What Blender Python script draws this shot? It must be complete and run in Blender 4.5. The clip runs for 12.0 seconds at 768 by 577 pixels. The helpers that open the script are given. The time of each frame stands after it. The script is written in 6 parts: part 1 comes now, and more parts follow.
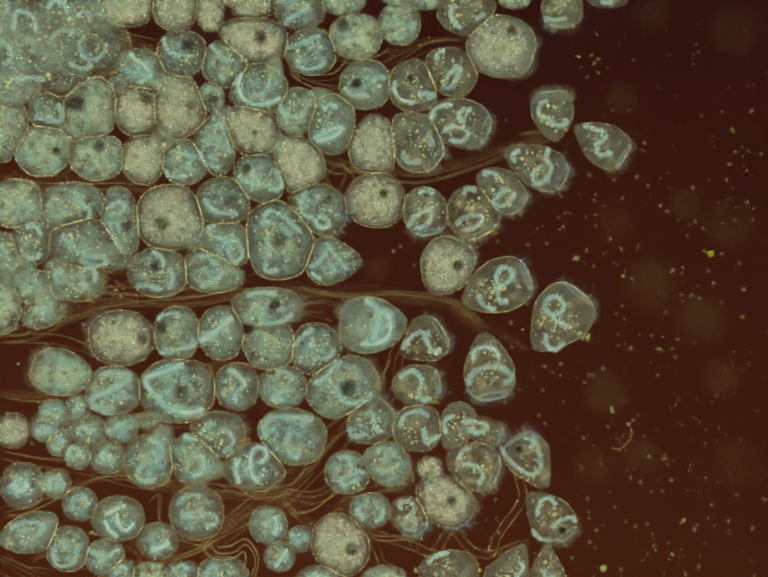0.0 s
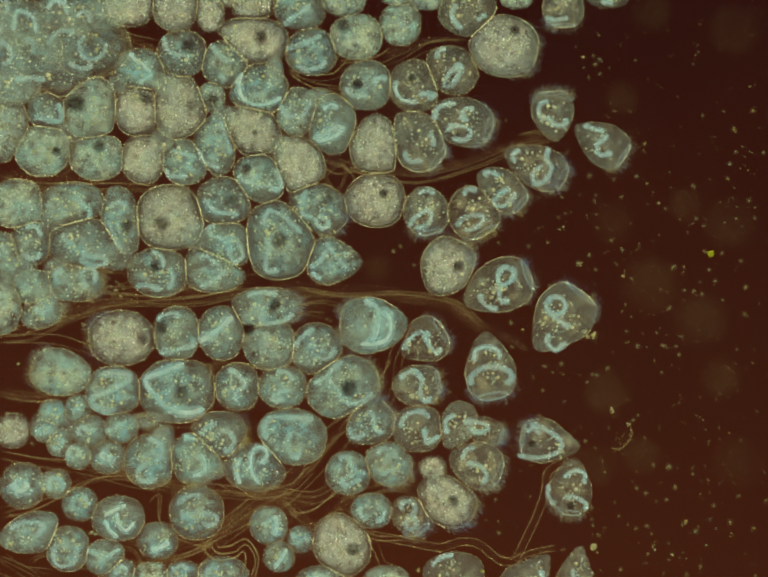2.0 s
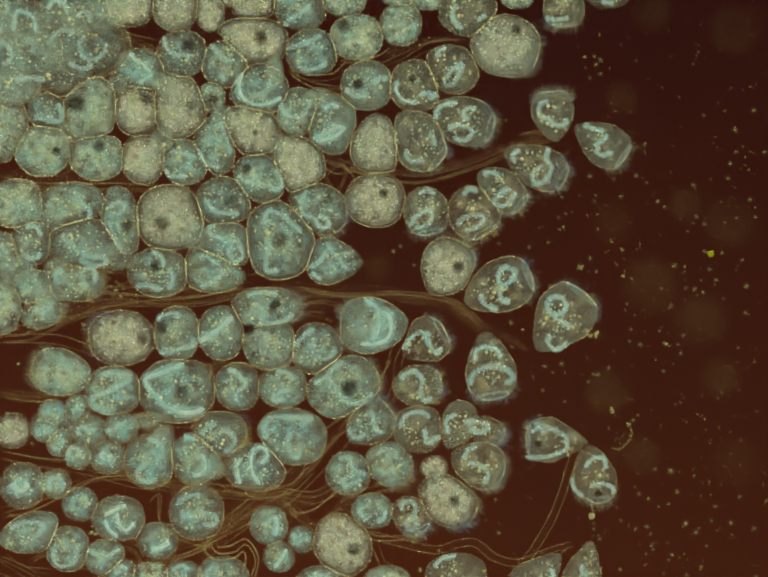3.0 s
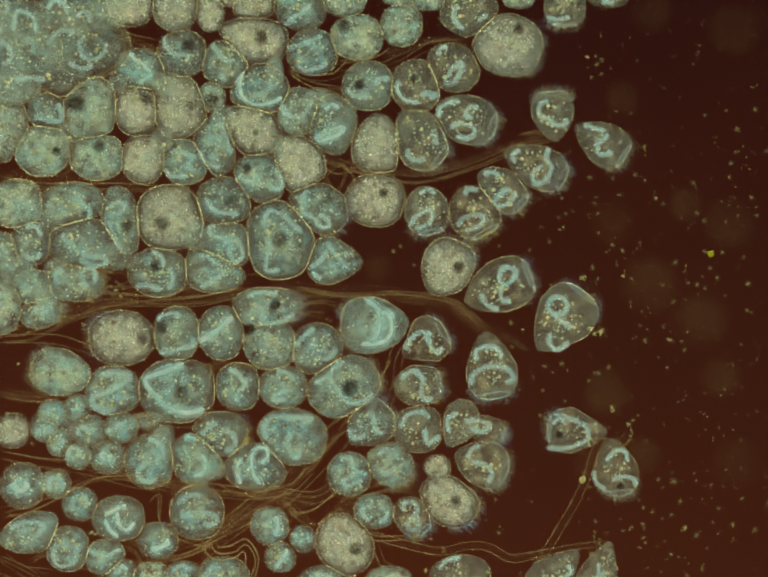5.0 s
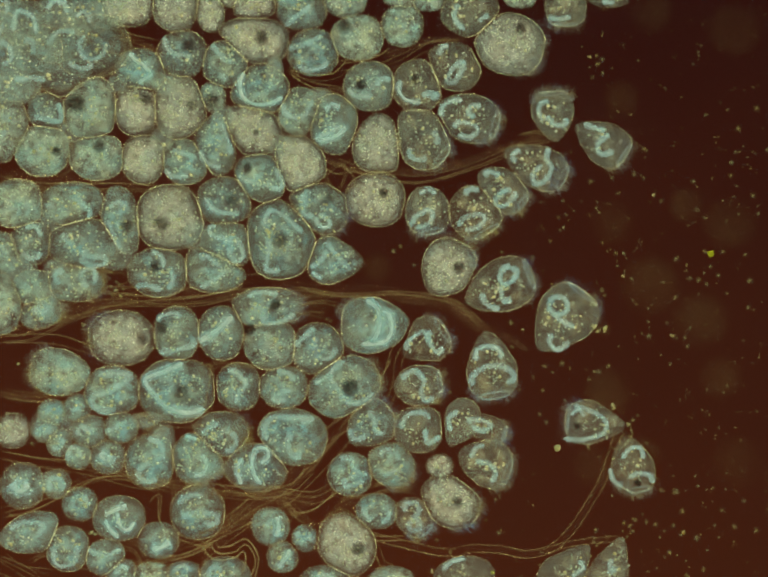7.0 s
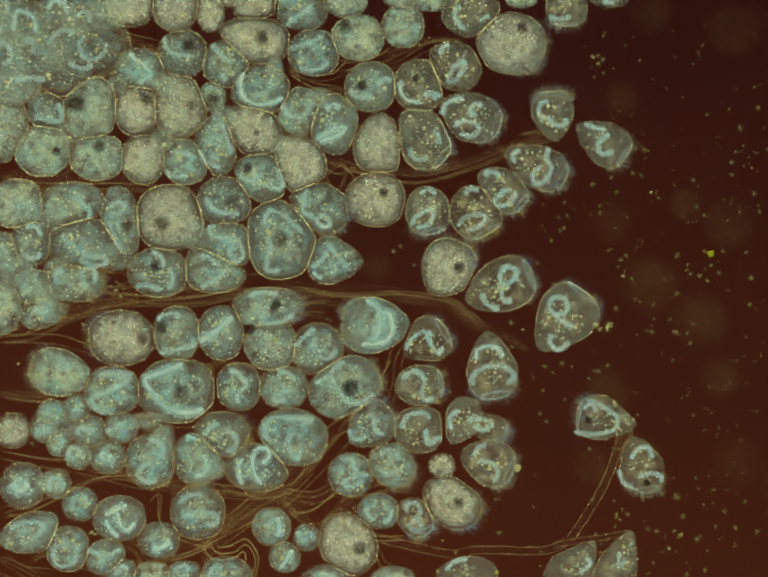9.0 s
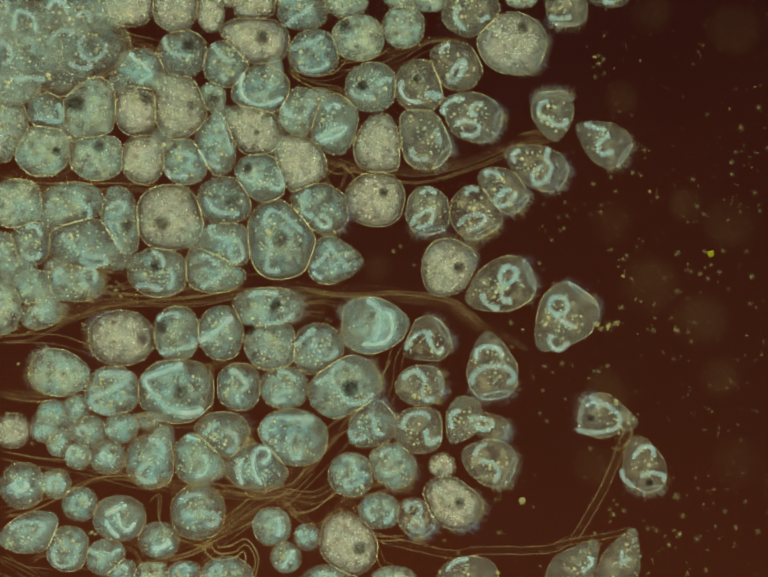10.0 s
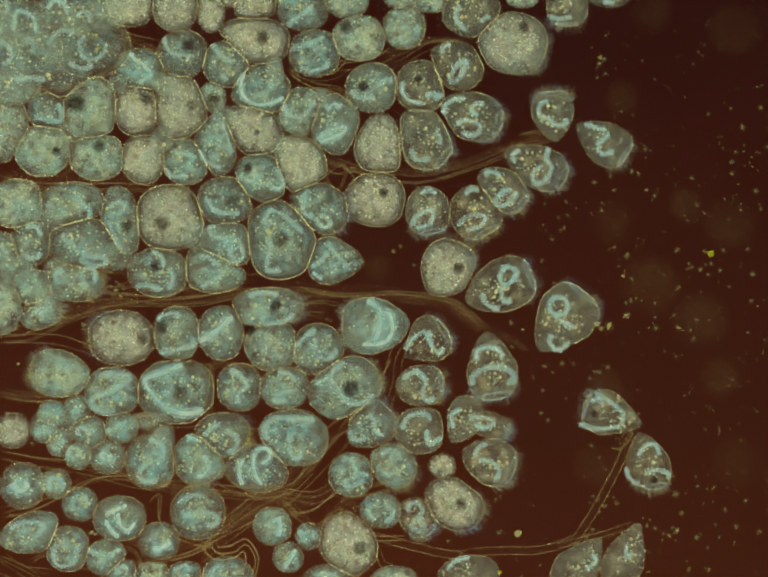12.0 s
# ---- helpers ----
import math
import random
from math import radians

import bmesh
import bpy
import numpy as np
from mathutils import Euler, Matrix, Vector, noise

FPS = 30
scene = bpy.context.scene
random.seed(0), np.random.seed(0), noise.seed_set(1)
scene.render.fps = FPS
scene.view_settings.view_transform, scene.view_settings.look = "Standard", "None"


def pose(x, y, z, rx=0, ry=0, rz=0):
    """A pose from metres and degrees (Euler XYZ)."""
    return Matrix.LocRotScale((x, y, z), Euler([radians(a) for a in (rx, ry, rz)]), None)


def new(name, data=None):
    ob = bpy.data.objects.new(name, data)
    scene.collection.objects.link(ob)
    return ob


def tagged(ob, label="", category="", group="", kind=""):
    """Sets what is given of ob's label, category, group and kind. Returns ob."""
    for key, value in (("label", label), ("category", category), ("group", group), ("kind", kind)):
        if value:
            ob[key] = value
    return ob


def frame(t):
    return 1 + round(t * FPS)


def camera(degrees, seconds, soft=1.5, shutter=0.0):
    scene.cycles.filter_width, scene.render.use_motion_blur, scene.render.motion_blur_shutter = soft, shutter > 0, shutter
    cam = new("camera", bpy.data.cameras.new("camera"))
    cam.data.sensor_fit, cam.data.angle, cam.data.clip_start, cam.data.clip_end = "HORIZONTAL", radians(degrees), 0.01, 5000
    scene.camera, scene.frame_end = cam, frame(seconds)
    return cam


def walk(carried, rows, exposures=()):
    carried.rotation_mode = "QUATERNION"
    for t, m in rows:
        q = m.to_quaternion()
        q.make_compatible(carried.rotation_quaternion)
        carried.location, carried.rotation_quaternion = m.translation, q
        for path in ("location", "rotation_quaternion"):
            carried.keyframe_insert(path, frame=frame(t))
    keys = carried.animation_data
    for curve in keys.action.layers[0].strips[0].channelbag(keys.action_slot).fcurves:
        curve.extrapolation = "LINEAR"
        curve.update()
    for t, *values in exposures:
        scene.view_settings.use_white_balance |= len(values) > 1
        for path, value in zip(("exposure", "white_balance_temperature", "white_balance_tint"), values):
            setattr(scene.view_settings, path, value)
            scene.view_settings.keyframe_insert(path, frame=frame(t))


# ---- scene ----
# Microscope view of a ciliate colony on a glass slide. One metre here is one millimetre of the real slide.
cam = camera(14.886, 12.0, soft=2.35)
walk(cam, [(0, pose(0, 0, 6.06)), (12, pose(0, 0, 6.06))])

# ---- light: a dark-field condenser ring under the slide, and the dim room ----
world = bpy.data.worlds.new("room")
scene.world = world
world.use_nodes = True
room = world.node_tree.nodes["Background"]
room.inputs["Color"].default_value = (0.82, 1.0, 0.86, 1)
room.inputs["Strength"].default_value = 0.35
RING_POWER = 5.75
scene.cycles.transparent_max_bounces = 48
MM = 0.001
rng = random.Random(7)


# ---- materials ----
class Nodes:
    """A small node-tree writer."""

    def __init__(self, name):
        self.mat = bpy.data.materials.new(name)
        self.mat.use_nodes = True
        self.tree = self.mat.node_tree
        self.tree.nodes.clear()

    def add(self, kind, ins=None, op=""):
        node = self.tree.nodes.new(kind)
        if op:
            node.operation = op
        for key, value in (ins or {}).items():
            if isinstance(value, bpy.types.NodeSocket):
                self.tree.links.new(value, node.inputs[key])
            else:
                node.inputs[key].default_value = value
        return node

    def maths(self, op, a, b=0.0, clamp=False):
        node = self.add("ShaderNodeMath", {0: a, 1: b}, op)
        node.use_clamp = clamp
        return node.outputs[0]

    def grain(self, scale, low, high, detail=3.0, rough=0.6):
        """Noise in the thing's own space, spread between low and high, different for each object."""
        where = self.add("ShaderNodeTexCoord").outputs["Object"]
        info = self.add("ShaderNodeObjectInfo").outputs["Random"]
        where = self.add("ShaderNodeVectorMath", {0: where, 1: (1.0, 1.0, 0.2)}, "MULTIPLY").outputs[0]
        shift = self.add("ShaderNodeVectorMath", {0: where, 1: (1, 1, 1)}, "ADD")
        self.tree.links.new(self.maths("MULTIPLY", info, 37.0), shift.inputs[1])
        n = self.add("ShaderNodeTexNoise", {"Vector": shift.outputs[0], "Scale": scale, "Detail": detail, "Roughness": rough})
        spread = self.add("ShaderNodeMapRange", {"Value": n.outputs["Fac"], "From Min": 0.33, "From Max": 0.67, "To Min": low, "To Max": high})
        return spread.outputs[0]

    def tint(self, factor, first, second):
        return self.add("ShaderNodeMixRGB", {"Fac": factor, "Color1": (*first, 1), "Color2": (*second, 1)}).outputs[0]

    def mix(self, factor, a, b):
        return self.add("ShaderNodeMixShader", {0: factor, 1: a, 2: b}).outputs[0]

    def end(self, shader):
        out = self.add("ShaderNodeOutputMaterial")
        self.tree.links.new(shader, out.inputs["Surface"])
        return self.mat


def film(name, first, second, alpha, scale, gloss=None, power=3.0, most=0.9, rough=0.3, fine=None):
    """A see-through living film: transparent, part scattering, and with gloss at grazing angles.
    alpha: the least and the greatest scattering; fine: a second, finer grain on top."""
    n = Nodes(name)
    colour = n.tint(n.grain(scale * 0.6, 0, 1), first, second)
    body = n.mix(0.5, n.add("ShaderNodeBsdfDiffuse", {"Color": colour}).outputs[0], n.add("ShaderNodeBsdfTranslucent", {"Color": colour}).outputs[0])
    cover = n.grain(scale, *alpha)
    if fine:
        cover = n.maths("MULTIPLY", cover, n.grain(fine, 0.1, 1.9, 2.0), True)
    vary = n.maths("MULTIPLY_ADD", n.add("ShaderNodeObjectInfo").outputs["Random"], 0.7)
    vary.node.inputs[2].default_value = 0.65
    veil = n.mix(n.maths("MULTIPLY", cover, vary, True), n.add("ShaderNodeBsdfTransparent").outputs[0], body)
    if gloss:
        facing = n.add("ShaderNodeLayerWeight", {"Blend": 0.5}).outputs["Facing"]
        edge = n.maths("MULTIPLY", n.maths("POWER", facing, power), most, True)
        veil = n.mix(edge, veil, n.add("ShaderNodeBsdfGlossy", {"Color": (*gloss, 1), "Roughness": rough}).outputs[0])
    return n.end(veil)


def solid(name, first, second, scale, shine=0.0, rough=0.4, clear=0.0):
    """Small lit grains: diffuse and translucent, with some gloss."""
    n = Nodes(name)
    colour = n.tint(n.grain(scale, 0, 1), first, second)
    body = n.mix(0.5, n.add("ShaderNodeBsdfDiffuse", {"Color": colour}).outputs[0], n.add("ShaderNodeBsdfTranslucent", {"Color": colour}).outputs[0])
    if shine:
        body = n.mix(shine, body, n.add("ShaderNodeBsdfGlossy", {"Color": colour, "Roughness": rough}).outputs[0])
    if clear:
        body = n.mix(clear, body, n.add("ShaderNodeBsdfTransparent").outputs[0])
    return n.end(body)


def glowing(name, first, second, scale, strength):
    n = Nodes(name)
    colour = n.tint(n.grain(scale, 0, 1, 2.0), first, second)
    return n.end(n.add("ShaderNodeEmission", {"Color": colour, "Strength": strength}).outputs[0])


PELLICLE = film("pellicle", (0.50, 0.58, 0.42), (0.43, 0.59, 0.47), (0.038, 0.088), 22, (0.92, 0.88, 0.46), 14, 0.95, 0.42)
CYTO_BLUE = film("clear_cytoplasm", (0.29, 0.61, 0.64), (0.56, 0.67, 0.47), (0.01, 0.115), 42, fine=70)
CYTO_MILKY = film("milky_cytoplasm", (0.38, 0.61, 0.56), (0.64, 0.68, 0.46), (-0.01, 0.20), 46, fine=105)
CYTO_TAN = film("tan_cytoplasm", (0.48, 0.55, 0.38), (0.72, 0.59, 0.29), (-0.04, 0.085), 36, fine=70)
CYTO_GRAIN = film("granular_cytoplasm", (0.76, 0.69, 0.48), (0.56, 0.62, 0.52), (0.04, 0.23), 48, fine=110)
NUCLEUS = film("nucleus", (0.40, 0.66, 0.68), (0.64, 0.80, 0.68), (0.03, 0.115), 30, (0.52, 0.78, 0.82), 2.5, 0.16, 0.4)
NUCLEUS_CORE = film("nucleus_core", (0.58, 0.82, 0.80), (0.90, 0.94, 0.80), (0.04, 0.34), 40)
NUCLEUS_DENSE = film("dense_nucleus_core", (0.68, 0.90, 0.86), (0.95, 0.97, 0.86), (0.26, 0.66), 40)
GOLD = solid("food_vacuole", (0.92, 0.80, 0.36), (0.95, 0.93, 0.66), 40, 0.45, 0.3, 0.12)
GRANULE = solid("granule", (0.80, 0.78, 0.44), (0.66, 0.80, 0.64), 60, 0.25, 0.4, 0.35)
VESICLE = film("vesicle", (0.66, 0.66, 0.44), (0.54, 0.64, 0.52), (0.03, 0.12), 60, (0.95, 0.92, 0.70), 2.2, 0.25, 0.3)
VACUOLE = film("vacuole", (0.055, 0.020, 0.011), (0.070, 0.026, 0.015), (0.08, 0.20), 60)
CILIA = film("cilia", (0.56, 0.49, 0.18), (0.16, 0.28, 0.44), (0.07, 0.32), 30)
LIP = film("peristome", (0.60, 0.68, 0.54), (0.40, 0.66, 0.72), (0.06, 0.24), 40, (0.7, 0.75, 0.6), 3.0, 0.2)
STALK = film("stalk", (0.34, 0.24, 0.10), (0.40, 0.31, 0.15), (0.0, 0.012), 30, (0.62, 0.47, 0.20), 12.0, 0.5, 0.3)
FIBRE = film("fibre", (0.58, 0.46, 0.19), (0.42, 0.33, 0.14), (0.08, 0.42), 30)
SPECK = solid("debris", (0.46, 0.36, 0.10), (0.28, 0.30, 0.14), 60, 0.12, 0.4, 0.5)
SPECK_HALO = film("debris_halo", (0.46, 0.37, 0.11), (0.28, 0.33, 0.20), (0.004, 0.028), 40)
DUST_GRAIN = solid("fine_dust", (0.44, 0.34, 0.10), (0.30, 0.30, 0.13), 60, 0.0, 0.4, 0.66)
SPECK_BRIGHT = solid("bright_debris", (0.90, 0.78, 0.30), (0.86, 0.86, 0.56), 60, 0.3)
SPECK_YELLOW = solid("yellow_debris", (0.78, 0.72, 0.04), (0.62, 0.66, 0.05), 60, 0.2)
FAINT = film("faint_cell", (0.20, 0.14, 0.05), (0.16, 0.13, 0.05), (0.003, 0.009), 12)


def painted_dark_field():
    """The field glows by itself; light falloff is painted in, browner at bottom left to darker red at top right."""
    n = Nodes("painted_dark_field")
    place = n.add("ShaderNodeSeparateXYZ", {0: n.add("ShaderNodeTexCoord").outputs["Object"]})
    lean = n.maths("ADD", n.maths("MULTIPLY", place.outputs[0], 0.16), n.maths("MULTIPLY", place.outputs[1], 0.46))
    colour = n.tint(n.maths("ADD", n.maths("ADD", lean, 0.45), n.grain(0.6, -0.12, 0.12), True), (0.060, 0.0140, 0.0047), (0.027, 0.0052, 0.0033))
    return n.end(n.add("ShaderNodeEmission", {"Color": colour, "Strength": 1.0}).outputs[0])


FIELD = painted_dark_field()
RING = glowing("condenser_light", (1.0, 0.98, 0.80), (1.0, 0.98, 0.80), 1.0, RING_POWER)


def glass():
    n = Nodes("slide_glass")
    edge = n.maths("MULTIPLY", n.add("ShaderNodeFresnel", {"IOR": 1.15}).outputs[0], 0.5)
    return n.end(n.mix(edge, n.add("ShaderNodeBsdfTransparent", {"Color": (0.98, 0.99, 0.98, 1)}).outputs[0],
                       n.add("ShaderNodeBsdfGlossy", {"Roughness": 0.05}).outputs[0]))


GLASS = glass()


# ---- mesh helpers ----
def mesh_of(name, verts, faces, material, smooth=True):
    me = bpy.data.meshes.new(name)
    me.from_pydata([tuple(v) for v in verts], [], faces)
    me.materials.append(material)
    if smooth:
        me.polygons.foreach_set("use_smooth", [True] * len(me.polygons))
    me.update()
    return me


def part(name, me, parent, label=""):
    ob = new(name, me)
    ob.parent = parent
    return tagged(ob, label=label)


def grid_faces(rows, cols, start=0):
    """Quads between rings of a closed tube."""
    return [(start + i * cols + j, start + i * cols + (j + 1) % cols, start + (i + 1) * cols + (j + 1) % cols, start + (i + 1) * cols + j)
            for i in range(rows - 1) for j in range(cols)]


def spline(points, steps):
    """A smooth curve through the points, evenly spaced."""
    p = np.array(points, float)
    if len(p) == 2:
        p = np.array([p[0], p.mean(0), p[1]])
    q = np.vstack([2 * p[0] - p[1], p, 2 * p[-1] - p[-2]])
    out = []
    for i in range(1, len(q) - 2):
        for u in np.linspace(0, 1, 12, endpoint=False):
            out.append(0.5 * (2 * q[i] + (q[i + 1] - q[i - 1]) * u + (2 * q[i - 1] - 5 * q[i] + 4 * q[i + 1] - q[i + 2]) * u ** 2
                              + (3 * q[i] - q[i - 1] - 3 * q[i + 1] + q[i + 2]) * u ** 3))
    out = np.array(out + [p[-1]])
    run = np.concatenate([[0], np.cumsum(np.linalg.norm(np.diff(out, axis=0), axis=1))])
    return np.stack([np.interp(np.linspace(0, run[-1], steps), run, out[:, k]) for k in range(out.shape[1])], 1)


def tube(path, radii, cols=8, start=0, flat=1.0, caps=True):
    """Rings along a path, closed at the ends unless caps is off."""
    path = np.array(path)
    tang = np.gradient(path, axis=0)
    tang /= np.linalg.norm(tang, axis=1)[:, None] + 1e-9
    side = np.cross(tang, (0, 0, 1))
    side /= np.linalg.norm(side, axis=1)[:, None] + 1e-9
    up = np.cross(side, tang)
    verts = []
    for p, s, u, r in zip(path, side, up, radii):
        for k in range(cols):
            w = 2 * math.pi * k / cols
            verts.append(p + s * (r * math.cos(w)) + u * (r * flat * math.sin(w)))
    faces = grid_faces(len(path), cols, start)
    if caps:
        faces.append(tuple(start + k for k in range(cols))[::-1])
        faces.append(tuple(start + (len(path) - 1) * cols + k for k in range(cols)))
    return verts, faces


BALL = bmesh.new()
bmesh.ops.create_icosphere(BALL, subdivisions=2, radius=1)
BALL_V = np.array([v.co for v in BALL.verts])
BALL_F = [tuple(v.index for v in f.verts) for f in BALL.faces]
BALL.free()
SEED = bmesh.new()
bmesh.ops.create_icosphere(SEED, subdivisions=1, radius=1)
SEED_V = np.array([v.co for v in SEED.verts])
SEED_F = [tuple(v.index for v in f.verts) for f in SEED.faces]
SEED.free()


def balls(spots, fine=False):
    """Many small grains in one mesh: spots of (place, radius)."""
    v0, f0 = (BALL_V, BALL_F) if fine else (SEED_V, SEED_F)
    verts, faces = [], []
    for place, r in spots:
        stretch = np.array([rng.uniform(0.8, 1.25), rng.uniform(0.8, 1.25), rng.uniform(0.8, 1.1)])
        faces += [tuple(i + len(verts) for i in f) for f in f0]
        verts += list(v0 * stretch * r + np.array(place))
    return verts, faces


# ---- the setting ----
def disc(name, inner, outer, z, material, label, category):
    n, rings = 96, 2 if inner else 1
    if inner:
        verts = [(r * math.cos(2 * math.pi * k / n), r * math.sin(2 * math.pi * k / n), z) for r in (inner, outer) for k in range(n)]
        faces = grid_faces(2, n)
    else:
        verts = [(outer * math.cos(2 * math.pi * k / n), outer * math.sin(2 * math.pi * k / n), z) for k in range(n)]
        faces = [tuple(range(n))]
    ob = new(name, mesh_of(name, verts, faces, material, False))
    return tagged(ob, label, category, kind="structure")


def slide():
    bm = bmesh.new()
    bmesh.ops.create_cube(bm, size=1)
    bmesh.ops.scale(bm, vec=(2.6, 2.1, 0.10), verts=bm.verts)
    bmesh.ops.translate(bm, vec=(0, 0, -0.0505), verts=bm.verts)
    bmesh.ops.bevel(bm, geom=bm.edges[:], offset=0.008, segments=2, affect="EDGES")
    me = bpy.data.meshes.new("slide")
    bm.to_mesh(me)
    bm.free()
    me.materials.append(GLASS)
    ob = tagged(new("ground", me), "clear glass microscope slide under the colony", "slide", kind="structure")
    ob.visible_shadow = False


slide()
# the backdrop emits its own dim glow, with the falloff in its colour
disc("backdrop", 0, 1.75, -3.1, FIELD, "dark reddish-brown field behind the slide, glowing with a painted falloff", "backdrop")
disc("condenser_ring", 1.56, 3.0, -3.0, RING, "bright ring of the dark-field condenser below", "lamp")


# ---- the ciliates ----
ZOOIDS = {}
LOOKS = {
    "N": ("translucent blue-grey ciliate with a curved bright nucleus", CYTO_BLUE, 62, 11),
    "T": ("clear tan-grey ciliate with a curved bluish nucleus", CYTO_TAN, 44, 9),
    "H": ("hazy pale ciliate in a crowded overlapping cluster", CYTO_BLUE, 30, 5),
    "B": ("clear rounded ciliate with a thick bluish-white nucleus", CYTO_BLUE, 50, 8),
    "M": ("milky blue-green ciliate crowded with fine granules", CYTO_MILKY, 85, 9),
    "G": ("pale tan ciliate packed with granules", CYTO_GRAIN, 130, 3),
}


def zooid(key, x, y, a, b, turn, taper, kind, bands=(), vac=None, wide=4.6, cilia=False, lift=0):
    """Notes one ciliate: place in metres, half axes and inner places in thousandths, turn of its mouth end in degrees."""
    ZOOIDS[key] = dict(x=x, y=y, a=a * MM, b=b * MM, turn=turn, taper=taper, kind=kind, bands=bands, vac=vac, wide=wide * MM, cilia=cilia,
                       flat=0.8 if lift >= 0 else 0.3,
                       z=(0.8 * min(a, b) + 2 + lift * 16 if lift >= 0 else 0.3 * min(a, b) + 1) * MM, lift=lift)


def reach(c, way):
    """How far the body reaches from its middle in that direction."""
    w = way - radians(c["turn"])
    return c["a"] * c["b"] / math.hypot(c["b"] * math.cos(w), c["a"] * math.sin(w))


def body_verts(c, rows=72, cols=40):
    """The pellicle in the ciliate's own space: mouth end along +x, pressed flat against its neighbours."""
    t = c["taper"]
    verts = []
    for i in range(rows):
        phi = math.pi * (i + 0.35) / (rows - 0.3)
        u = -math.cos(phi)
        r = (1 - abs(u) ** 2.3) ** (1 / 2.3)
        if u < 0:
            r = (1 - (-u) ** (2 - 1.9 * t)) ** (0.5 + 0.3 * t)
        else:
            r = r ** (1 - 0.5 * t)
        along = u + 0.34 * t * (1 - u * u)
        for k in range(cols):
            w = 2 * math.pi * k / cols
            verts.append((c["a"] * along, c["b"] * r * math.cos(w), c["flat"] * min(c["a"], c["b"]) * r * math.sin(w)))
    v = np.array(verts)
    # slow unevenness
    for i, p in enumerate(v):
        q = Vector(p) * 22 + Vector((c["x"] * 50, c["y"] * 50, 0))
        v[i] *= 1 + 0.028 * noise.noise(q)
    turn = radians(c["turn"])
    for o in ZOOIDS.values():
        if o is c:
            continue
        dx, dy = o["x"] - c["x"], o["y"] - c["y"]
        d = math.hypot(dx, dy)
        if d > 0.2:
            continue
        way = math.atan2(dy, dx)
        r1, r2 = reach(c, way), reach(o, way + math.pi)
        over = r1 + r2 - d
        if over <= -0.002 or over > 1.0 * min(r1, r2) or abs(c["lift"] - o["lift"]) > 1:
            continue
        stop = r1 - over * 0.46
        n = np.array([math.cos(way - turn), math.sin(way - turn)])
        s = v[:, :2] @ n
        k, top = stop - 0.16 * r1, r1 * 1.04
        m = s > k
        f = np.clip((s[m] - k) / (top - k), 0, 1)
        v[m, :2] += np.outer(k + (stop - k) * (1 - (1 - f) ** 1.7) - s[m], n)
    return v, rows, cols


def closed(v, rows, cols):
    return grid_faces(rows, cols) + [tuple(range(cols))[::-1], tuple((rows - 1) * cols + k for k in range(cols))]


def inside(c, size):
    """A random place in the body."""
    while True:
        p = np.array([rng.uniform(-1, 1) for _ in range(3)])
        if p @ p < 1:
            t = 1 - 0.45 * c["taper"] * max(0, -p[0])
            return p * np.array([c["a"], c["b"] * t, 0.72 * min(c["a"], c["b"]) * t]) * size


def dome(c, place, k):
    """A height in the body over that place: k of the way from the middle to the skin."""
    off = min(0.96, (place[0] / c["a"]) ** 2 + (place[1] / c["b"]) ** 2)
    return c["flat"] * min(c["a"], c["b"]) * math.sqrt(1 - off) * k


def local(c, dx, dy):
    """An inner place given along the slide's axes, in thousandths, in the body's own space."""
    w = -radians(c["turn"])
    return np.array([dx * math.cos(w) - dy * math.sin(w), dx * math.sin(w) + dy * math.cos(w)]) * MM


def nucleus(c, top, points, wide):
    flat = np.array([local(c, *p) for p in points])
    n = 10 + 6 * len(points)
    line = spline(flat, n)
    u = np.linspace(0, 1, n)
    off = np.clip((line[:, 0] / c["a"]) ** 2 + (line[:, 1] / c["b"]) ** 2, 0, 0.96)
    height = 0.8 * min(c["a"], c["b"]) * np.sqrt(1 - off) * (0.84 + 0.05 * np.sin(u * 5 + c["x"] * 40))
    path = np.column_stack([line, height])
    swell = np.clip(np.minimum(u, 1 - u) * n / 2.2, 0.02, 1) ** 0.5 * (1 + 0.10 * np.sin(u * 9 + c["y"] * 60) + 0.14 * np.cos(u * 2 * math.pi))
    v, f = [], []
    for k in (1.3, 1.08, 0.82):
        v2, f2 = tube(path, wide * k * swell, 12, len(v))
        v, f = v + v2, f + f2
    ob = part("macronucleus", mesh_of("macronucleus", v, f, NUCLEUS), top, "bluish-white curved band")
    v, f = tube(path, wide * 0.55 * swell, 9)
    part("nucleus_core", mesh_of("nucleus_core", v, f, NUCLEUS_DENSE if wide > 0.0058 else NUCLEUS_CORE), ob)


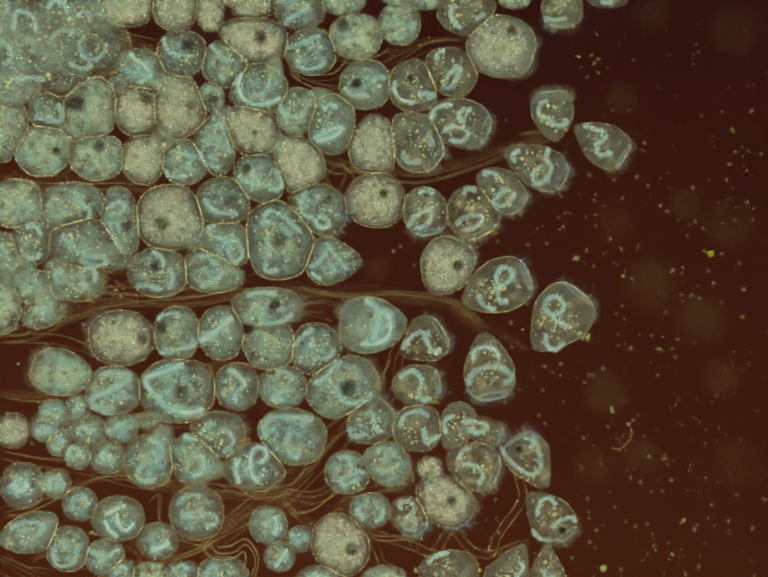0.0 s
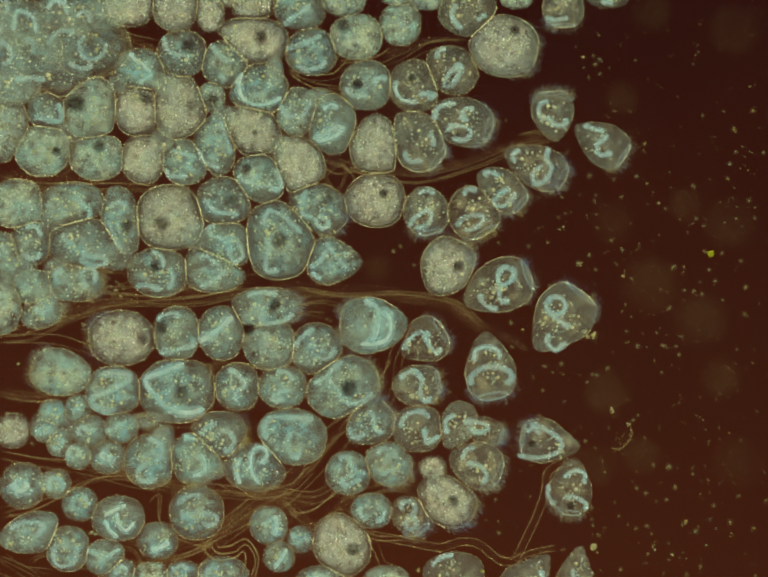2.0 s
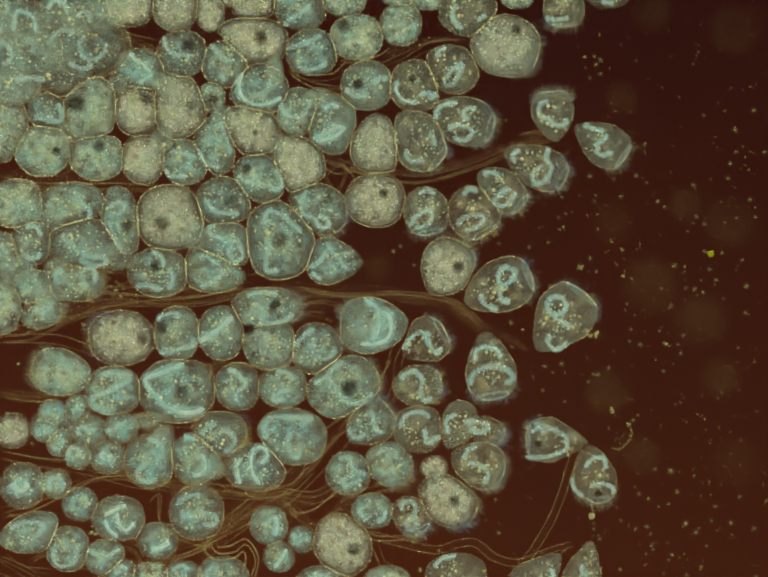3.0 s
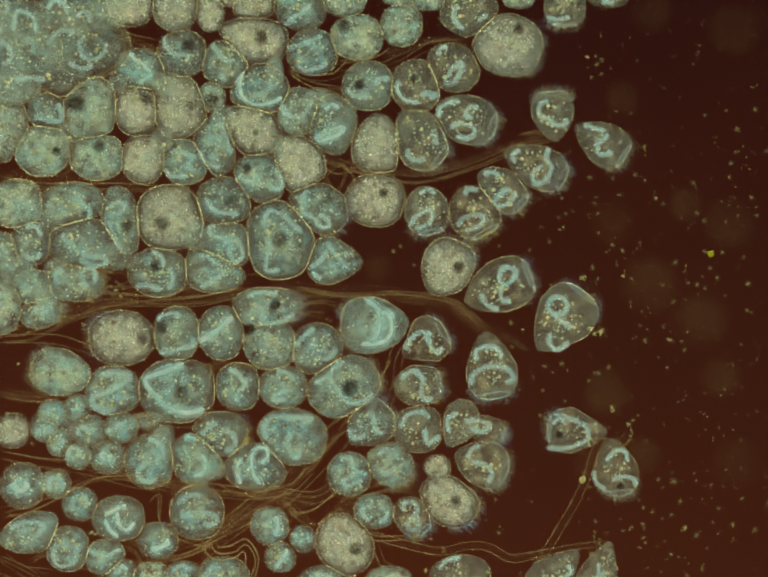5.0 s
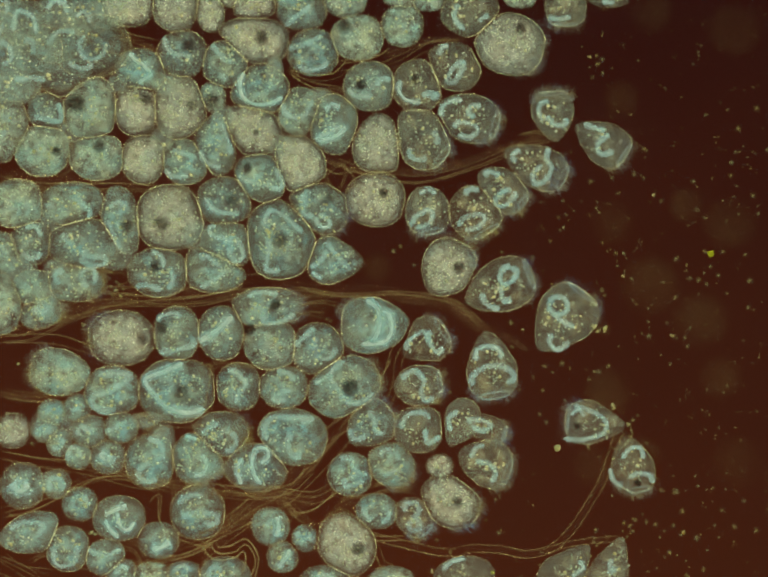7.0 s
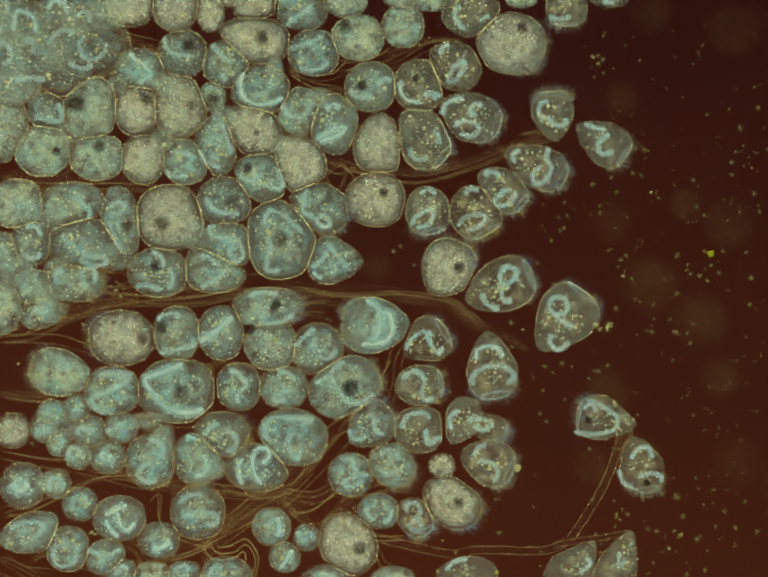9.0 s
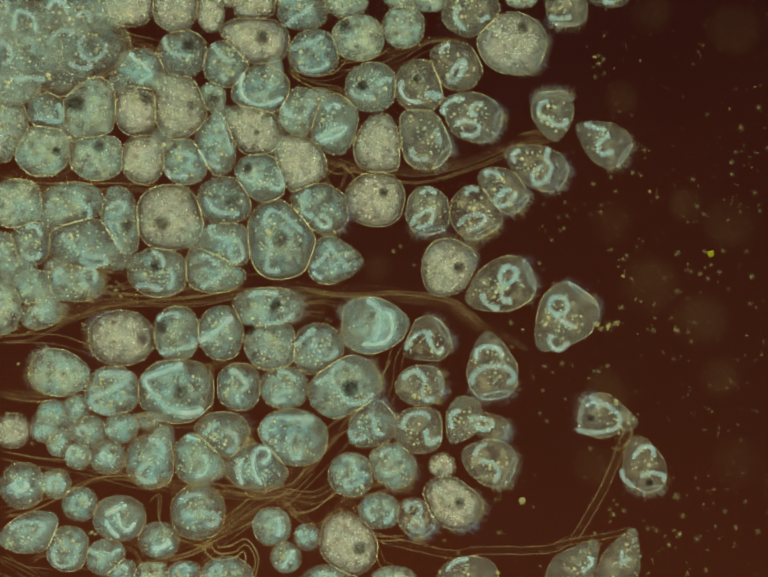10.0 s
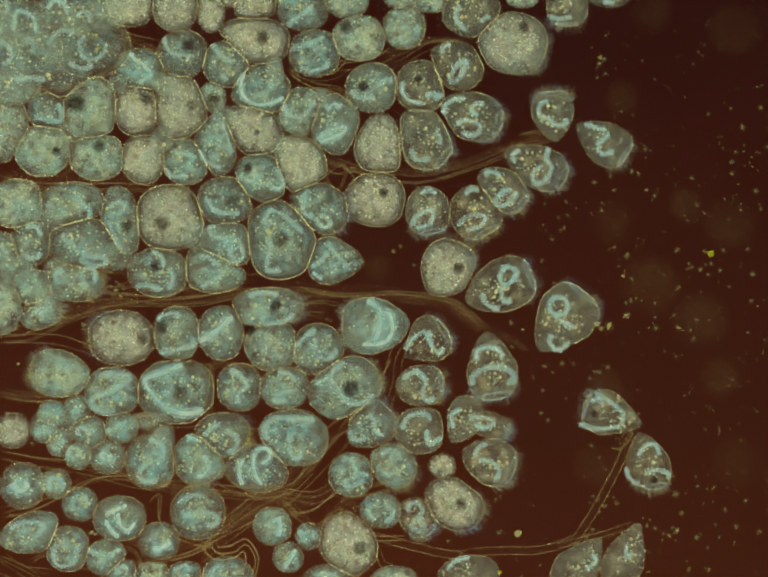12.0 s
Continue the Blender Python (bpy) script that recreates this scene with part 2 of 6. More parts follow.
def fringe(c, top, rows, cols, v):
    """Fine cilia round the mouth end."""
    verts, faces = [], []
    ring = v.reshape(rows, cols, 3)
    for _ in range(380):
        i, k, e = rng.randint(int(rows * 0.62), int(rows * 0.92)), rng.randrange(cols), rng.random()
        p = (ring[i, k] * e + ring[i, (k + 1) % cols] * (1 - e)) * 0.99
        out = np.array([0.008, 0, 0]) + p / np.linalg.norm(p) * 0.010
        out = out * rng.uniform(0.25, 1.15) + np.array([rng.uniform(-1, 1) for _ in range(3)]) * 0.0048
        bend = np.array([rng.uniform(-1, 1) for _ in range(3)]) * 0.0022
        w = 0.00034
        s = len(verts)
        for q, r in ((p, w), (p + out * 0.55 + bend, w * 0.8), (p + out, w * 0.3)):
            verts += [q + np.array([r, r, 0]), q + np.array([0, -r * 0.5, r * 0.9]), q + np.array([-r, -r * 0.5, -r * 0.9])]
        faces += grid_faces(3, 3, s)
    part("ciliary_fringe", mesh_of("ciliary_fringe", verts, faces, CILIA), top, "fine olive cilia")
    if c["kind"] != "T":
        return
    # the thickened lip of the mouth, a tilted ring
    i = int(rows * 0.84)
    loop = ring[i] * np.array([1.0, 0.94, 0.94])
    loop[:, 0] += loop[:, 2] * rng.uniform(0.1, 0.3) * rng.choice((-1, 1))
    s, cs = [], 6
    mid = loop.mean(0)
    for k in range(cols):
        outward = (loop[k] - mid) / np.linalg.norm(loop[k] - mid)
        for j in range(cs):
            w = 2 * math.pi * j / cs
            s.append(loop[k] + 0.0016 * (outward * math.cos(w) + np.array([1, 0, 0]) * math.sin(w)))
    f = [(k * cs + j, k * cs + (j + 1) % cs, ((k + 1) % cols) * cs + (j + 1) % cs, ((k + 1) % cols) * cs + j) for k in range(cols) for j in range(cs)]
    part("mouth_lip", mesh_of("mouth_lip", s, f, LIP), top, "pale ring round the mouth")


def build_zooid(c):
    label, inner, grains, meals = LOOKS[c["kind"]]
    if c["cilia"]:
        label = ("pale granule-filled" if c["kind"] == "G" else "bell-shaped blue-grey") + " ciliate with a fringed mouth end"
    top = new("ciliate")
    top.matrix_basis = pose(c["x"], c["y"], c["z"], 0, 0, c["turn"])
    tagged(top, label, "ciliate", "ciliates of the colony")
    c["ob"] = top
    v, rows, cols = body_verts(c)
    part("pellicle", mesh_of("pellicle", v, closed(v, rows, cols), PELLICLE), top, "thin clear skin with pale yellow rim")
    cv, cf = [], []
    core, core_rows, core_cols = body_verts(c, 32, 26)
    shells = (0.95, 0.72) if c["kind"] == "T" else (0.95, 0.78, 0.58) if c["kind"] in "NB" else (0.90, 0.76) if c["kind"] == "G" else (0.96, 0.84, 0.66)
    if c["kind"] == "H":
        shells = (0.78,)
    elif c["x"] < -0.2:
        shells += (0.42,)
    for k in shells:
        small = core * np.array([k, k, k * 0.92]) * np.array([1 + 0.05 * rng.uniform(-1, 1), 1 + 0.05 * rng.uniform(-1, 1), 1])
        small += np.array([-0.10 * c["a"] * (1 - k), 0, 0])
        cf += [tuple(i + len(cv) for i in f) for f in closed(small, core_rows, core_cols)]
        cv += list(small)
    part("cytoplasm", mesh_of("cytoplasm", cv, cf, inner), top)
    bubbles = {"G": 40, "M": 16}.get(c["kind"], 2)
    gv, gf = balls([(inside(c, 0.78), rng.uniform(0.0028, 0.0062)) for _ in range(int(bubbles * c["a"] * c["b"] / 0.0027))], True)
    tagged(part("foam", mesh_of("foam", gv, gf, VESICLE), top), kind="stuff")
    size = (c["a"] * c["b"] / 0.0027)
    knots = [inside(c, 0.6) for _ in range(4)]
    spots = [((inside(c, 0.84) if rng.random() < 0.5 else rng.choice(knots) + inside(c, 0.3)), 0.0007 + 0.0014 * rng.random() ** 1.5) for _ in range(int(grains * size))]
    spots = [((q[0], q[1], dome(c, q, rng.uniform(0.3, 0.9))), g) for q, g in spots]
    gv, gf = balls(spots)
    tagged(part("granule_cloud", mesh_of("granule_cloud", gv, gf, GRANULE), top), kind="stuff")
    for _ in range(max(2, int(rng.uniform(0.5, 1.5) * meals * size))):
        place = inside(c, 0.72) if rng.random() < 0.5 else rng.choice(knots) + inside(c, 0.25)
        gv, gf = balls([(np.zeros(3), 0.0011 + 0.0024 * rng.random() ** 2)], True)
        dot = part("food_vacuole", mesh_of("food_vacuole", gv, gf, GOLD), top)
        dot.location = (place[0], place[1], dome(c, place, rng.uniform(0.5, 0.9)))
    for points in c["bands"]:
        nucleus(c, top, list(zip(points[::2], points[1::2])), c["wide"])
    if c["vac"]:
        dx, dy, r = c["vac"]
        p = local(c, dx, dy)
        gv, gf = [], []
        for k in (1.25, 1.08, 0.92, 0.76, 0.6):
            gf += [tuple(i + len(gv) for i in f) for f in BALL_F]
            gv += list(BALL_V * r * MM * k)
        hole = part("contractile_vacuole", mesh_of("contractile_vacuole", gv, gf, VACUOLE), top, "dark round vacuole")
        hole.location = (p[0], p[1], 0.72 * min(c["a"], c["b"]))
    if c["cilia"]:
        fringe(c, top, rows, cols, v)


zooid(1, -0.7316, 0.5409, 50.2, 46.2, 0, 0, "H", bands=((-20, -20, -13, 22, 20, 8, 25, -25),), lift=2)
zooid(2, -0.5871, 0.4870, 76.6, 62.7, 10, 0, "H", bands=((-10, 20, -22, -2, -5, -28, 24, -20, 34, 6),), lift=6)
zooid(3, -0.6605, 0.5128, 62.5, 53.9, 30, 0, "H", bands=((-17, -20, 8, 5, 38, 3),), lift=4)
zooid(4, -0.6990, 0.4736, 55.8, 53.4, 0, 0, "H", bands=((-20, 22, -2, 17, 2, -8),), lift=8)
zooid(5, -0.7745, 0.4786, 48.2, 50.2, 0, 0, "H", bands=((-10, 25, 12, 12, 14, -12, -4, -22),))
zooid(6, -0.7520, 0.4257, 52.7, 44.3, 0, 0, "H", bands=((5, -3, 35, 2, 63, -1),), lift=2)
zooid(7, -0.6548, 0.4382, 56.1, 49.6, 0, 0, "H", bands=((12, 22, 37, 10, 60, 20),))
zooid(8, -0.6083, 0.5591, 50.2, 44.2, 0, 0, "H", bands=((-18, -8, 2, 2, 12, -18),), lift=2)
zooid(9, -0.6667, 0.5763, 49.2, 43.0, 0, 0, "H", bands=((-22, -6, -6, 10, 14, 6, 20, -14),))
zooid(10, -0.7717, 0.5730, 50.2, 46.2, 0, 0, "H", bands=((-8, 14, 12, 4, 10, -18),), lift=4)
zooid(151, -0.7824, 0.5212, 45.2, 40.2, 0, 0, "H", bands=((-12, -16, 8, -10, 16, 10),), lift=6)
zooid(152, -0.5664, 0.5715, 42.2, 40.2, 0, 0, "H")
zooid(11, -0.5232, 0.5823, 54.4, 46.1, 0, 0, "G")
zooid(12, -0.4280, 0.5783, 48.2, 52.4, 0, 0, "G")
zooid(13, -0.3578, 0.5703, 29.4, 44.0, 0, 0, "G")
zooid(14, -0.4991, 0.4470, 53.3, 45.7, -15, 0.1, "N", bands=((-21, 33, -6, 18, 9, 8, 24, -7), (-1, -27, 14, -17, 26, -7)), wide=6.5)
zooid(15, -0.6906, 0.3628, 40.3, 40.3, 0, 0, "N", bands=((23, 17, 30, -3, 27, -20, 5, -18, -25, -11),))
zooid(16, -0.6024, 0.3688, 57.6, 66.3, 0, 0, "M", vac=(-23, 8, 17))
zooid(17, -0.5082, 0.3668, 45.7, 56.5, 0, 0, "G", vac=(22, 20, 12))
zooid(18, -0.4180, 0.3688, 57.6, 66.3, 0, 0, "G", vac=(26, 4, 10))
zooid(19, -0.3548, 0.3929, 28.1, 32.1, 0, 0, "M", vac=(2, -8, 14))
zooid(20, -0.4139, 0.4811, 52.4, 47.1, 0, 0, "N", bands=((-36, 34, -31, 11, -13, -3, 21, -6),), vac=(14, 12, 14))
zooid(21, -0.7808, 0.3298, 54.4, 71.8, 0, 0, "M", bands=((-11, -8, 12, -15),))
zooid(22, -0.7006, 0.2837, 56.5, 55.4, 0, 0, "M", vac=(35, -5, 9))
zooid(23, -0.5884, 0.2696, 57.6, 48.9, 0, 0, "M", vac=(8, 20, 12))
zooid(24, -0.4941, 0.2646, 46.8, 51.1, 0, 0, "G")
zooid(25, -0.4089, 0.2606, 47.8, 48.9, 0, 0, "N", bands=((-24, 21, 2, 14, 26, 4), (-38, -16, -26, -31, 9, -31)))
zooid(26, -0.2706, 0.5092, 76.5, 48.2, -6, 0, "G", vac=(18, 1, 13))
zooid(27, -0.3247, 0.4591, 52.4, 49.2, -15, 0, "N", bands=((-28, 39, -15, 21, 5, 6, 20, 6), (-10, -24, 0, -33)))
zooid(28, -0.2576, 0.4059, 62.8, 53.4, -15, 0, "N", bands=((-32, 34, -39, 9, -32, -16, -7, -31, 23, -28, 48, -16),), wide=6)
zooid(29, -0.1503, 0.4841, 53.4, 48.2, 0, 0, "N", bands=((-49, 6, -14, 16, 21, 34), (-29, -29, -9, -37, 16, -32, 31, -19)))
zooid(30, -0.1724, 0.5703, 52.4, 38.8, 0, 0, "N", bands=((-32, -30, -12, -15, 8, 0, 18, 10),))
zooid(31, -0.2716, 0.5904, 52.4, 39.8, 0, 0, "G")
zooid(32, -0.0591, 0.5162, 55.1, 47.1, 0, 0, "M", vac=(-24, 18, 13))
zooid(33, 0.0311, 0.5432, 43.1, 45.1, 0, 0, "M")
zooid(34, -0.0842, 0.5954, 46.1, 38.1, 0, 0, "M")
zooid(35, -0.0391, 0.4170, 53.4, 51.3, 0, 0, "N", bands=((-42, -5, -27, -21, 7, -23), (13, 1, 30, 15, 42, 10)), vac=(-17, 1, 10))
zooid(36, -0.1794, 0.3608, 51.3, 42.9, 90, 0.15, "N", bands=((-33, 16, -25, -3, -5, -12, 15, -6, 28, 24),))
zooid(37, -0.1082, 0.3358, 50.3, 62.8, 0, 0, "N", bands=((-36, -31, -16, -21, 9, -9, 24, -10, 4, -26, -31, -36), (-16, 28, -1, 39, 14, 32)), wide=6)
zooid(38, -0.2726, 0.3267, 62.8, 52.4, -40, 0, "G", vac=(9, -10, 6))
zooid(39, -0.3488, 0.2967, 67.0, 45.0, -90, 0.2, "N", bands=((13, 44, 27, 9, 35, -23), (-29, -14, -17, -38, 13, -52)))
zooid(40, -0.2556, 0.2265, 56.5, 48.2, -30, 0, "N", bands=((-44, 3, -24, -9, 11, -17, 39, -24, 45, -9, 31, 18),), vac=(-24, 18, 9))
zooid(41, -0.1754, 0.2546, 59.6, 53.4, -70, 0.05, "G")
zooid(42, -0.0181, 0.2967, 61.1, 55.5, -90, 0.25, "G")
zooid(43, -0.0180, 0.1804, 62.1, 56.1, 0, 0, "G", vac=(17, 13, 9))
zooid(44, -0.3298, 0.1784, 57.6, 50.3, 0, 0, "N", bands=((-37, 6, -15, -21, 33, -27),), vac=(20, 1, 13))
zooid(45, -0.1363, 0.1654, 64.7, 50.3, -30, 0.1, "N", bands=((-20, 36, -30, 19, -33, -1, -26, -16, -8, -18), (-6, -21, 7, -41, 22, -38, 20, -26, 2, -16)), vac=(20, 14, 12), cilia=True)
zooid(46, 0.0601, 0.4150, 53.1, 54.1, 0, 0, "T", bands=((-36, 10, -39, -10, -24, -30, 6, -37), (8, -23, 26, -17, 41, -20, 26, -28)), vac=(-6, 10, 9))
zooid(47, 0.1343, 0.4450, 58.1, 49.1, -22, 0.1, "T", bands=((-10, 40, -24, 35, -28, 20), (22, 10, -3, -10, -13, -33, 2, -34, 14, -17, 24, 8)))
zooid(48, 0.2365, 0.4951, 73.2, 64.1, -15, 0, "G", vac=(22, 27, 11), cilia=True)
zooid(49, 0.1513, 0.3408, 67.0, 50.1, -15, 0.15, "T", bands=((-55, 1, -50, 22, -30, 33, -10, 34), (-30, -21, -15, -11, 10, -16, 20, -27, 5, -41, -20, -36), (27, 21, 9, 23, 2, 7, 15, -1)), cilia=True)
zooid(50, 0.0631, 0.3027, 66.1, 58.6, -40, 0.12, "T", bands=((-25, -25, -14, -45, 13, -44), (25, 12, 35, -3, 31, -15)), cilia=True)
zooid(51, 0.3468, 0.3518, 52.6, 44.1, 95, 0.4, "T", bands=((-10, 30, -26, 27, -31, 8, -18, -5, -8, 0), (-6, -5, -3, -16, 20, -17, 26, -4)), cilia=True)
zooid(52, 0.4430, 0.2997, 61.2, 45.1, -32, 0.42, "T", bands=((-36, 34, -21, 28, 6, 20), (14, 14, -8, -8, -2, -28, 24, -22)), cilia=True)
zooid(53, 0.3097, 0.2526, 69.0, 44.5, -25, 0.32, "T", bands=((-43, 5, -46, 21, -31, 31), (27, 35, 22, 12, 32, -8, 17, -33, -1, -38, -5, -20, 12, 0)), cilia=True)
zooid(54, 0.2385, 0.2035, 57.4, 42.6, -38, 0.2, "T", bands=((-37, 28, -22, 34, -4, 25), (20, -2, -2, -9, -14, -29, 3, -36, 23, -19, 28, -6)), cilia=True)
zooid(55, 0.0852, 0.1594, 50.7, 46.1, -78, 0.08, "T", bands=((-16, 33, 1, 42, 17, 34), (-34, -32, -24, -15, 1, 0, 11, -10, 1, -30, -24, -37)), cilia=True)
zooid(56, 0.1814, 0.1574, 54.5, 54.1, -60, 0.08, "T", bands=((-22, 34, -9, 46, 7, 41), (-35, -30, -20, -13, 10, -8, 20, -16, 5, -33, -20, -39)), cilia=True)
zooid(57, 0.1283, 0.0441, 61.1, 56.1, 60, 0.18, "G", vac=(23, 2, 11), cilia=True)
zooid(58, 0.2275, 0.0020, 74.7, 55.1, 22, 0.3, "T", bands=((25, 42, 9, 37, 1, 17, 11, 5, 29, 15, 35, 31, 25, 40), (10, 7, 4, -13, 11, -29, 25, -25), (-36, -13, -26, -35, 1, -46)), cilia=True)
zooid(59, 0.3548, -0.0662, 76.6, 61.1, 52, 0.42, "T", bands=((-30, 30, -18, 47, 2, 47, 10, 29, 0, 15, -20, 17, -30, 30), (-20, 17, -3, 0, 24, -13), (-23, -25, -26, -45, -8, -58, 14, -43)), wide=4.8, cilia=True)
zooid(60, 0.2135, -0.1574, 69.9, 52.1, -82, 0.38, "T", bands=((-32, 8, -29, 30, -7, 38, 15, 31, 19, 14), (-39, -41, -37, -21, -12, -4, 18, -2, 41, -14, 45, -29, 31, -37)), wide=5.2, cilia=True)
zooid(61, 0.0782, -0.1103, 49.8, 48.1, 32, 0.45, "T", bands=((-40, -15, -27, 7, -7, 21, 16, 16), (3, 19, 13, -6, 28, -21, 37, -9)), cilia=True)
zooid(62, 0.0662, -0.1985, 49.8, 43.1, 10, 0.08, "T", bands=((-35, 14, -20, 27, 0, 31), (-5, 31, 10, 12, 5, -13, 15, -29, 31, -23)), cilia=True)
zooid(63, 0.0682, -0.2867, 51.4, 48.3, 0, 0, "T", bands=((-37, 3, -24, 29, 6, 36, 24, 24), (13, 3, 18, -27, 44, -13)))
zooid(64, 0.1483, -0.2837, 52.1, 36.1, 70, 0.2, "T", bands=((-21, -15, -24, 11, -4, 25),))
zooid(65, 0.2005, -0.2877, 44.0, 27.1, -18, 0.1, "T", bands=((-40, 15, -15, 17, 10, 6, -10, -5, -30, 4),), cilia=True, lift=3)
zooid(66, 0.1804, -0.3608, 56.4, 49.1, -22, 0.25, "T", bands=((-29, 11, -19, 30, -2, 36), (-19, 4, 6, -1, 21, -17, 18, -33, 10, -37)), cilia=True)
zooid(67, 0.3023, -0.3564, 62.0, 46.0, 122, 0.5, "T", bands=((0, 60, 11, 31, 16, -6, -5, -22, -45, 4, -65, 34), (-18, 52, 0, 47, -4, 29)), vac=(-27, 30, 7), wide=4.2, cilia=True, lift=1)
zooid(68, 0.3363, -0.4635, 60.0, 45.0, -50, 0.35, "T", bands=((-25, 1, -20, 26, -1, 37, 15, 21), (-35, -29, -19, -46, 6, -51), (5, -26, 19, -10, 46, -3, 55, -15)), vac=(26, -28, 7), wide=4.2, cilia=True, lift=1)
zooid(69, 0.2589, -0.5731, 66.2, 46.5, -122, 0.5, "T", bands=((18, 25, 28, 10, 8, -10),))
zooid(70, 0.3424, -0.5814, 68.3, 43.4, -90, 0.5, "T", bands=((-10, 18, 0, -7, 10, 8),))
zooid(72, 0.1333, -0.5783, 62.1, 42.1, 0, 0.1, "T", bands=((-45, 14, -27, 31, 1, 38),))
zooid(73, 0.1233, -0.4330, 64.1, 51.1, -30, 0, "G", vac=(14, 1, 11), cilia=True, lift=1)
zooid(74, 0.0932, -0.3668, 28.1, 25.1, 0, 0, "G", lift=3)
zooid(75, 0.0511, -0.4651, 43.1, 37.1, -50, 0.05, "T", bands=((-20, 13, -15, 27, 3, 28, 10, 13, 0, -2, -10, -17, 0, -28, 13, -17, 3, -1),), wide=5, cilia=True)
zooid(76, 0.0060, -0.3568, 51.1, 43.1, -40, 0, "N", bands=((-25, 18, -10, 30, 10, 25, 16, 9), (-15, -22, 3, -15, 22, -9)), cilia=True)
zooid(77, -0.0762, -0.3769, 46.1, 45.1, 0, 0, "N", bands=((-18, 29, -6, 35, 8, 29), (4, 25, 14, 7, 37, 0), (27, -11, 7, -21, -10, -20, -10, -5)))
zooid(78, -0.0291, -0.4550, 42.1, 37.1, 0, 0, "N", bands=((-27, 8, -20, -7, -9, -18), (10, -23, 23, -13, 28, 2)))
zooid(79, -0.0902, -0.5242, 66.2, 57.1, -60, 0, "G", vac=(24, -6, 13))
zooid(80, -0.0311, -0.2756, 53.4, 51.4, 40, 0.38, "N", bands=((-40, -6, -31, -26, -5, -20), (-3, 26, 10, 16, 13, -8, 30, -17)), cilia=True)
zooid(81, -0.1894, -0.3027, 72.2, 58.1, -10, 0, "N", bands=((-50, -6, -55, 19, -40, 40, -5, 41, 45, 36), (0, 11, -7, -14, 5, -39, 20, -34)), wide=5.5)
zooid(82, -0.2666, -0.3658, 66.2, 50.1, -4, 0, "N", bands=((-26, 21, -36, -1, -28, -33), (12, 9, 27, 24, 22, 39, 4, 39, -6, 17, -2, -11, 12, -33)), wide=6)
zooid(83, -0.3418, -0.2987, 59.6, 47.3, 0, 0, "N", bands=((27, 7, 35, -13, 27, -28, 12, -34), (-33, -1, -23, 15, -3, 25)), cilia=True)
zooid(84, -0.3879, -0.3458, 52.4, 54.4, -50, 0, "N", bands=((-22, 43, 1, 38), (13, 9, 21, -11, 13, -31, -4, -37)), wide=6.5, cilia=True)
zooid(85, -0.4811, -0.3538, 52.4, 56.5, 0, 0, "N", bands=((-4, 47, 21, 37, 27, 12, -4, -3, -22, -24, -9, -39, 18, -36),))
zooid(86, -0.5673, -0.3458, 37.1, 35.1, 0, 0, "B", bands=((-13, 9, 2, -2, 6, 6),), wide=13)
zooid(87, -0.6284, -0.3438, 28.1, 27.1, 0, 0, "N", bands=((-19, -9, -14, 16, 1, 14, 10, -5),))
zooid(88, -0.5402, -0.2857, 36.0, 31.9, 0, 0, "N", bands=((-29, -9, -11, 0, 15, 12),))
zooid(89, -0.6044, -0.2927, 38.0, 33.9, 0, 0, "N", bands=((-23, -6, -13, 11, 4, -2),))
zooid(90, -0.6675, -0.3167, 26.8, 28.8, 0, 0, "N", bands=((-13, -11, 4, -7, 10, 9),))
zooid(91, -0.6956, -0.2917, 28.8, 24.7, 0, 0, "N", bands=((-18, -7, 1, 9, 17, -6),))
zooid(92, -0.6806, -0.2546, 28.8, 27.8, 0, 0, "N", bands=((-12, 6, 3, -4),))
zooid(93, -0.6284, -0.2456, 27.8, 28.8, 0, 0, "N", bands=((-9, -7, 1, 3),))
zooid(94, -0.7628, -0.2917, 37.1, 36.1, 0, 0, "G")
zooid(95, -0.7417, -0.4039, 45.1, 48.1, 0, 0, "B", bands=((-17, 7, -1, -8, 16, 7),), wide=13)
zooid(96, -0.6715, -0.4009, 29.1, 31.1, 0, 0, "N", bands=((-12, -14, -13, 9, 8, 11, 15, -12),))
zooid(97, -0.6244, -0.4420, 37.1, 35.1, 0, 0, "N", bands=((12, 19, 21, -1),))
zooid(98, -0.5453, -0.4701, 55.1, 46.1, 0, 0, "N", bands=((-25, 8, -5, 18, 18, 28), (-25, -2, -15, -22, 1, -38), (0, 13, 5, -12, 20, -23, 35, -7)), wide=6)
zooid(99, -0.3839, -0.4591, 56.1, 56.1, 0, 0, "N", bands=((-38, 19, -16, 36, 9, 37), (-31, -9, -1, 2, 39, -3, 41, -19, 24, -23, 19, -13)))
zooid(100, -0.4651, -0.5172, 42.1, 38.1, 0, 0, "B", bands=((-10, -16, 10, -11, 25, 0),), wide=10)
zooid(101, -0.7257, -0.5022, 66.2, 42.1, 14, 0.2, "N", bands=((-40, 9, -12, 24, 30, 19, 18, -6),))
zooid(102, -0.6485, -0.5332, 46.1, 47.1, 0, 0, "N", bands=((-26, 10, -20, -30, 14, -27, 24, 10),))
zooid(103, -0.5723, -0.5523, 42.1, 38.1, 0, 0, "N", bands=((-34, 17, 1, 7, 32, 19),))
zooid(104, -0.5410, -0.5843, 34.2, 30.2, 0, 0, "N", bands=((-12, 2, 4, 16, 16, 8),))
zooid(105, -0.4788, -0.5925, 42.8, 31.5, 0, 0, "M")
zooid(106, -0.4143, -0.5923, 40.5, 33.8, 0, 0, "N", bands=((-19, 14, 0, 25, 16, 16),))
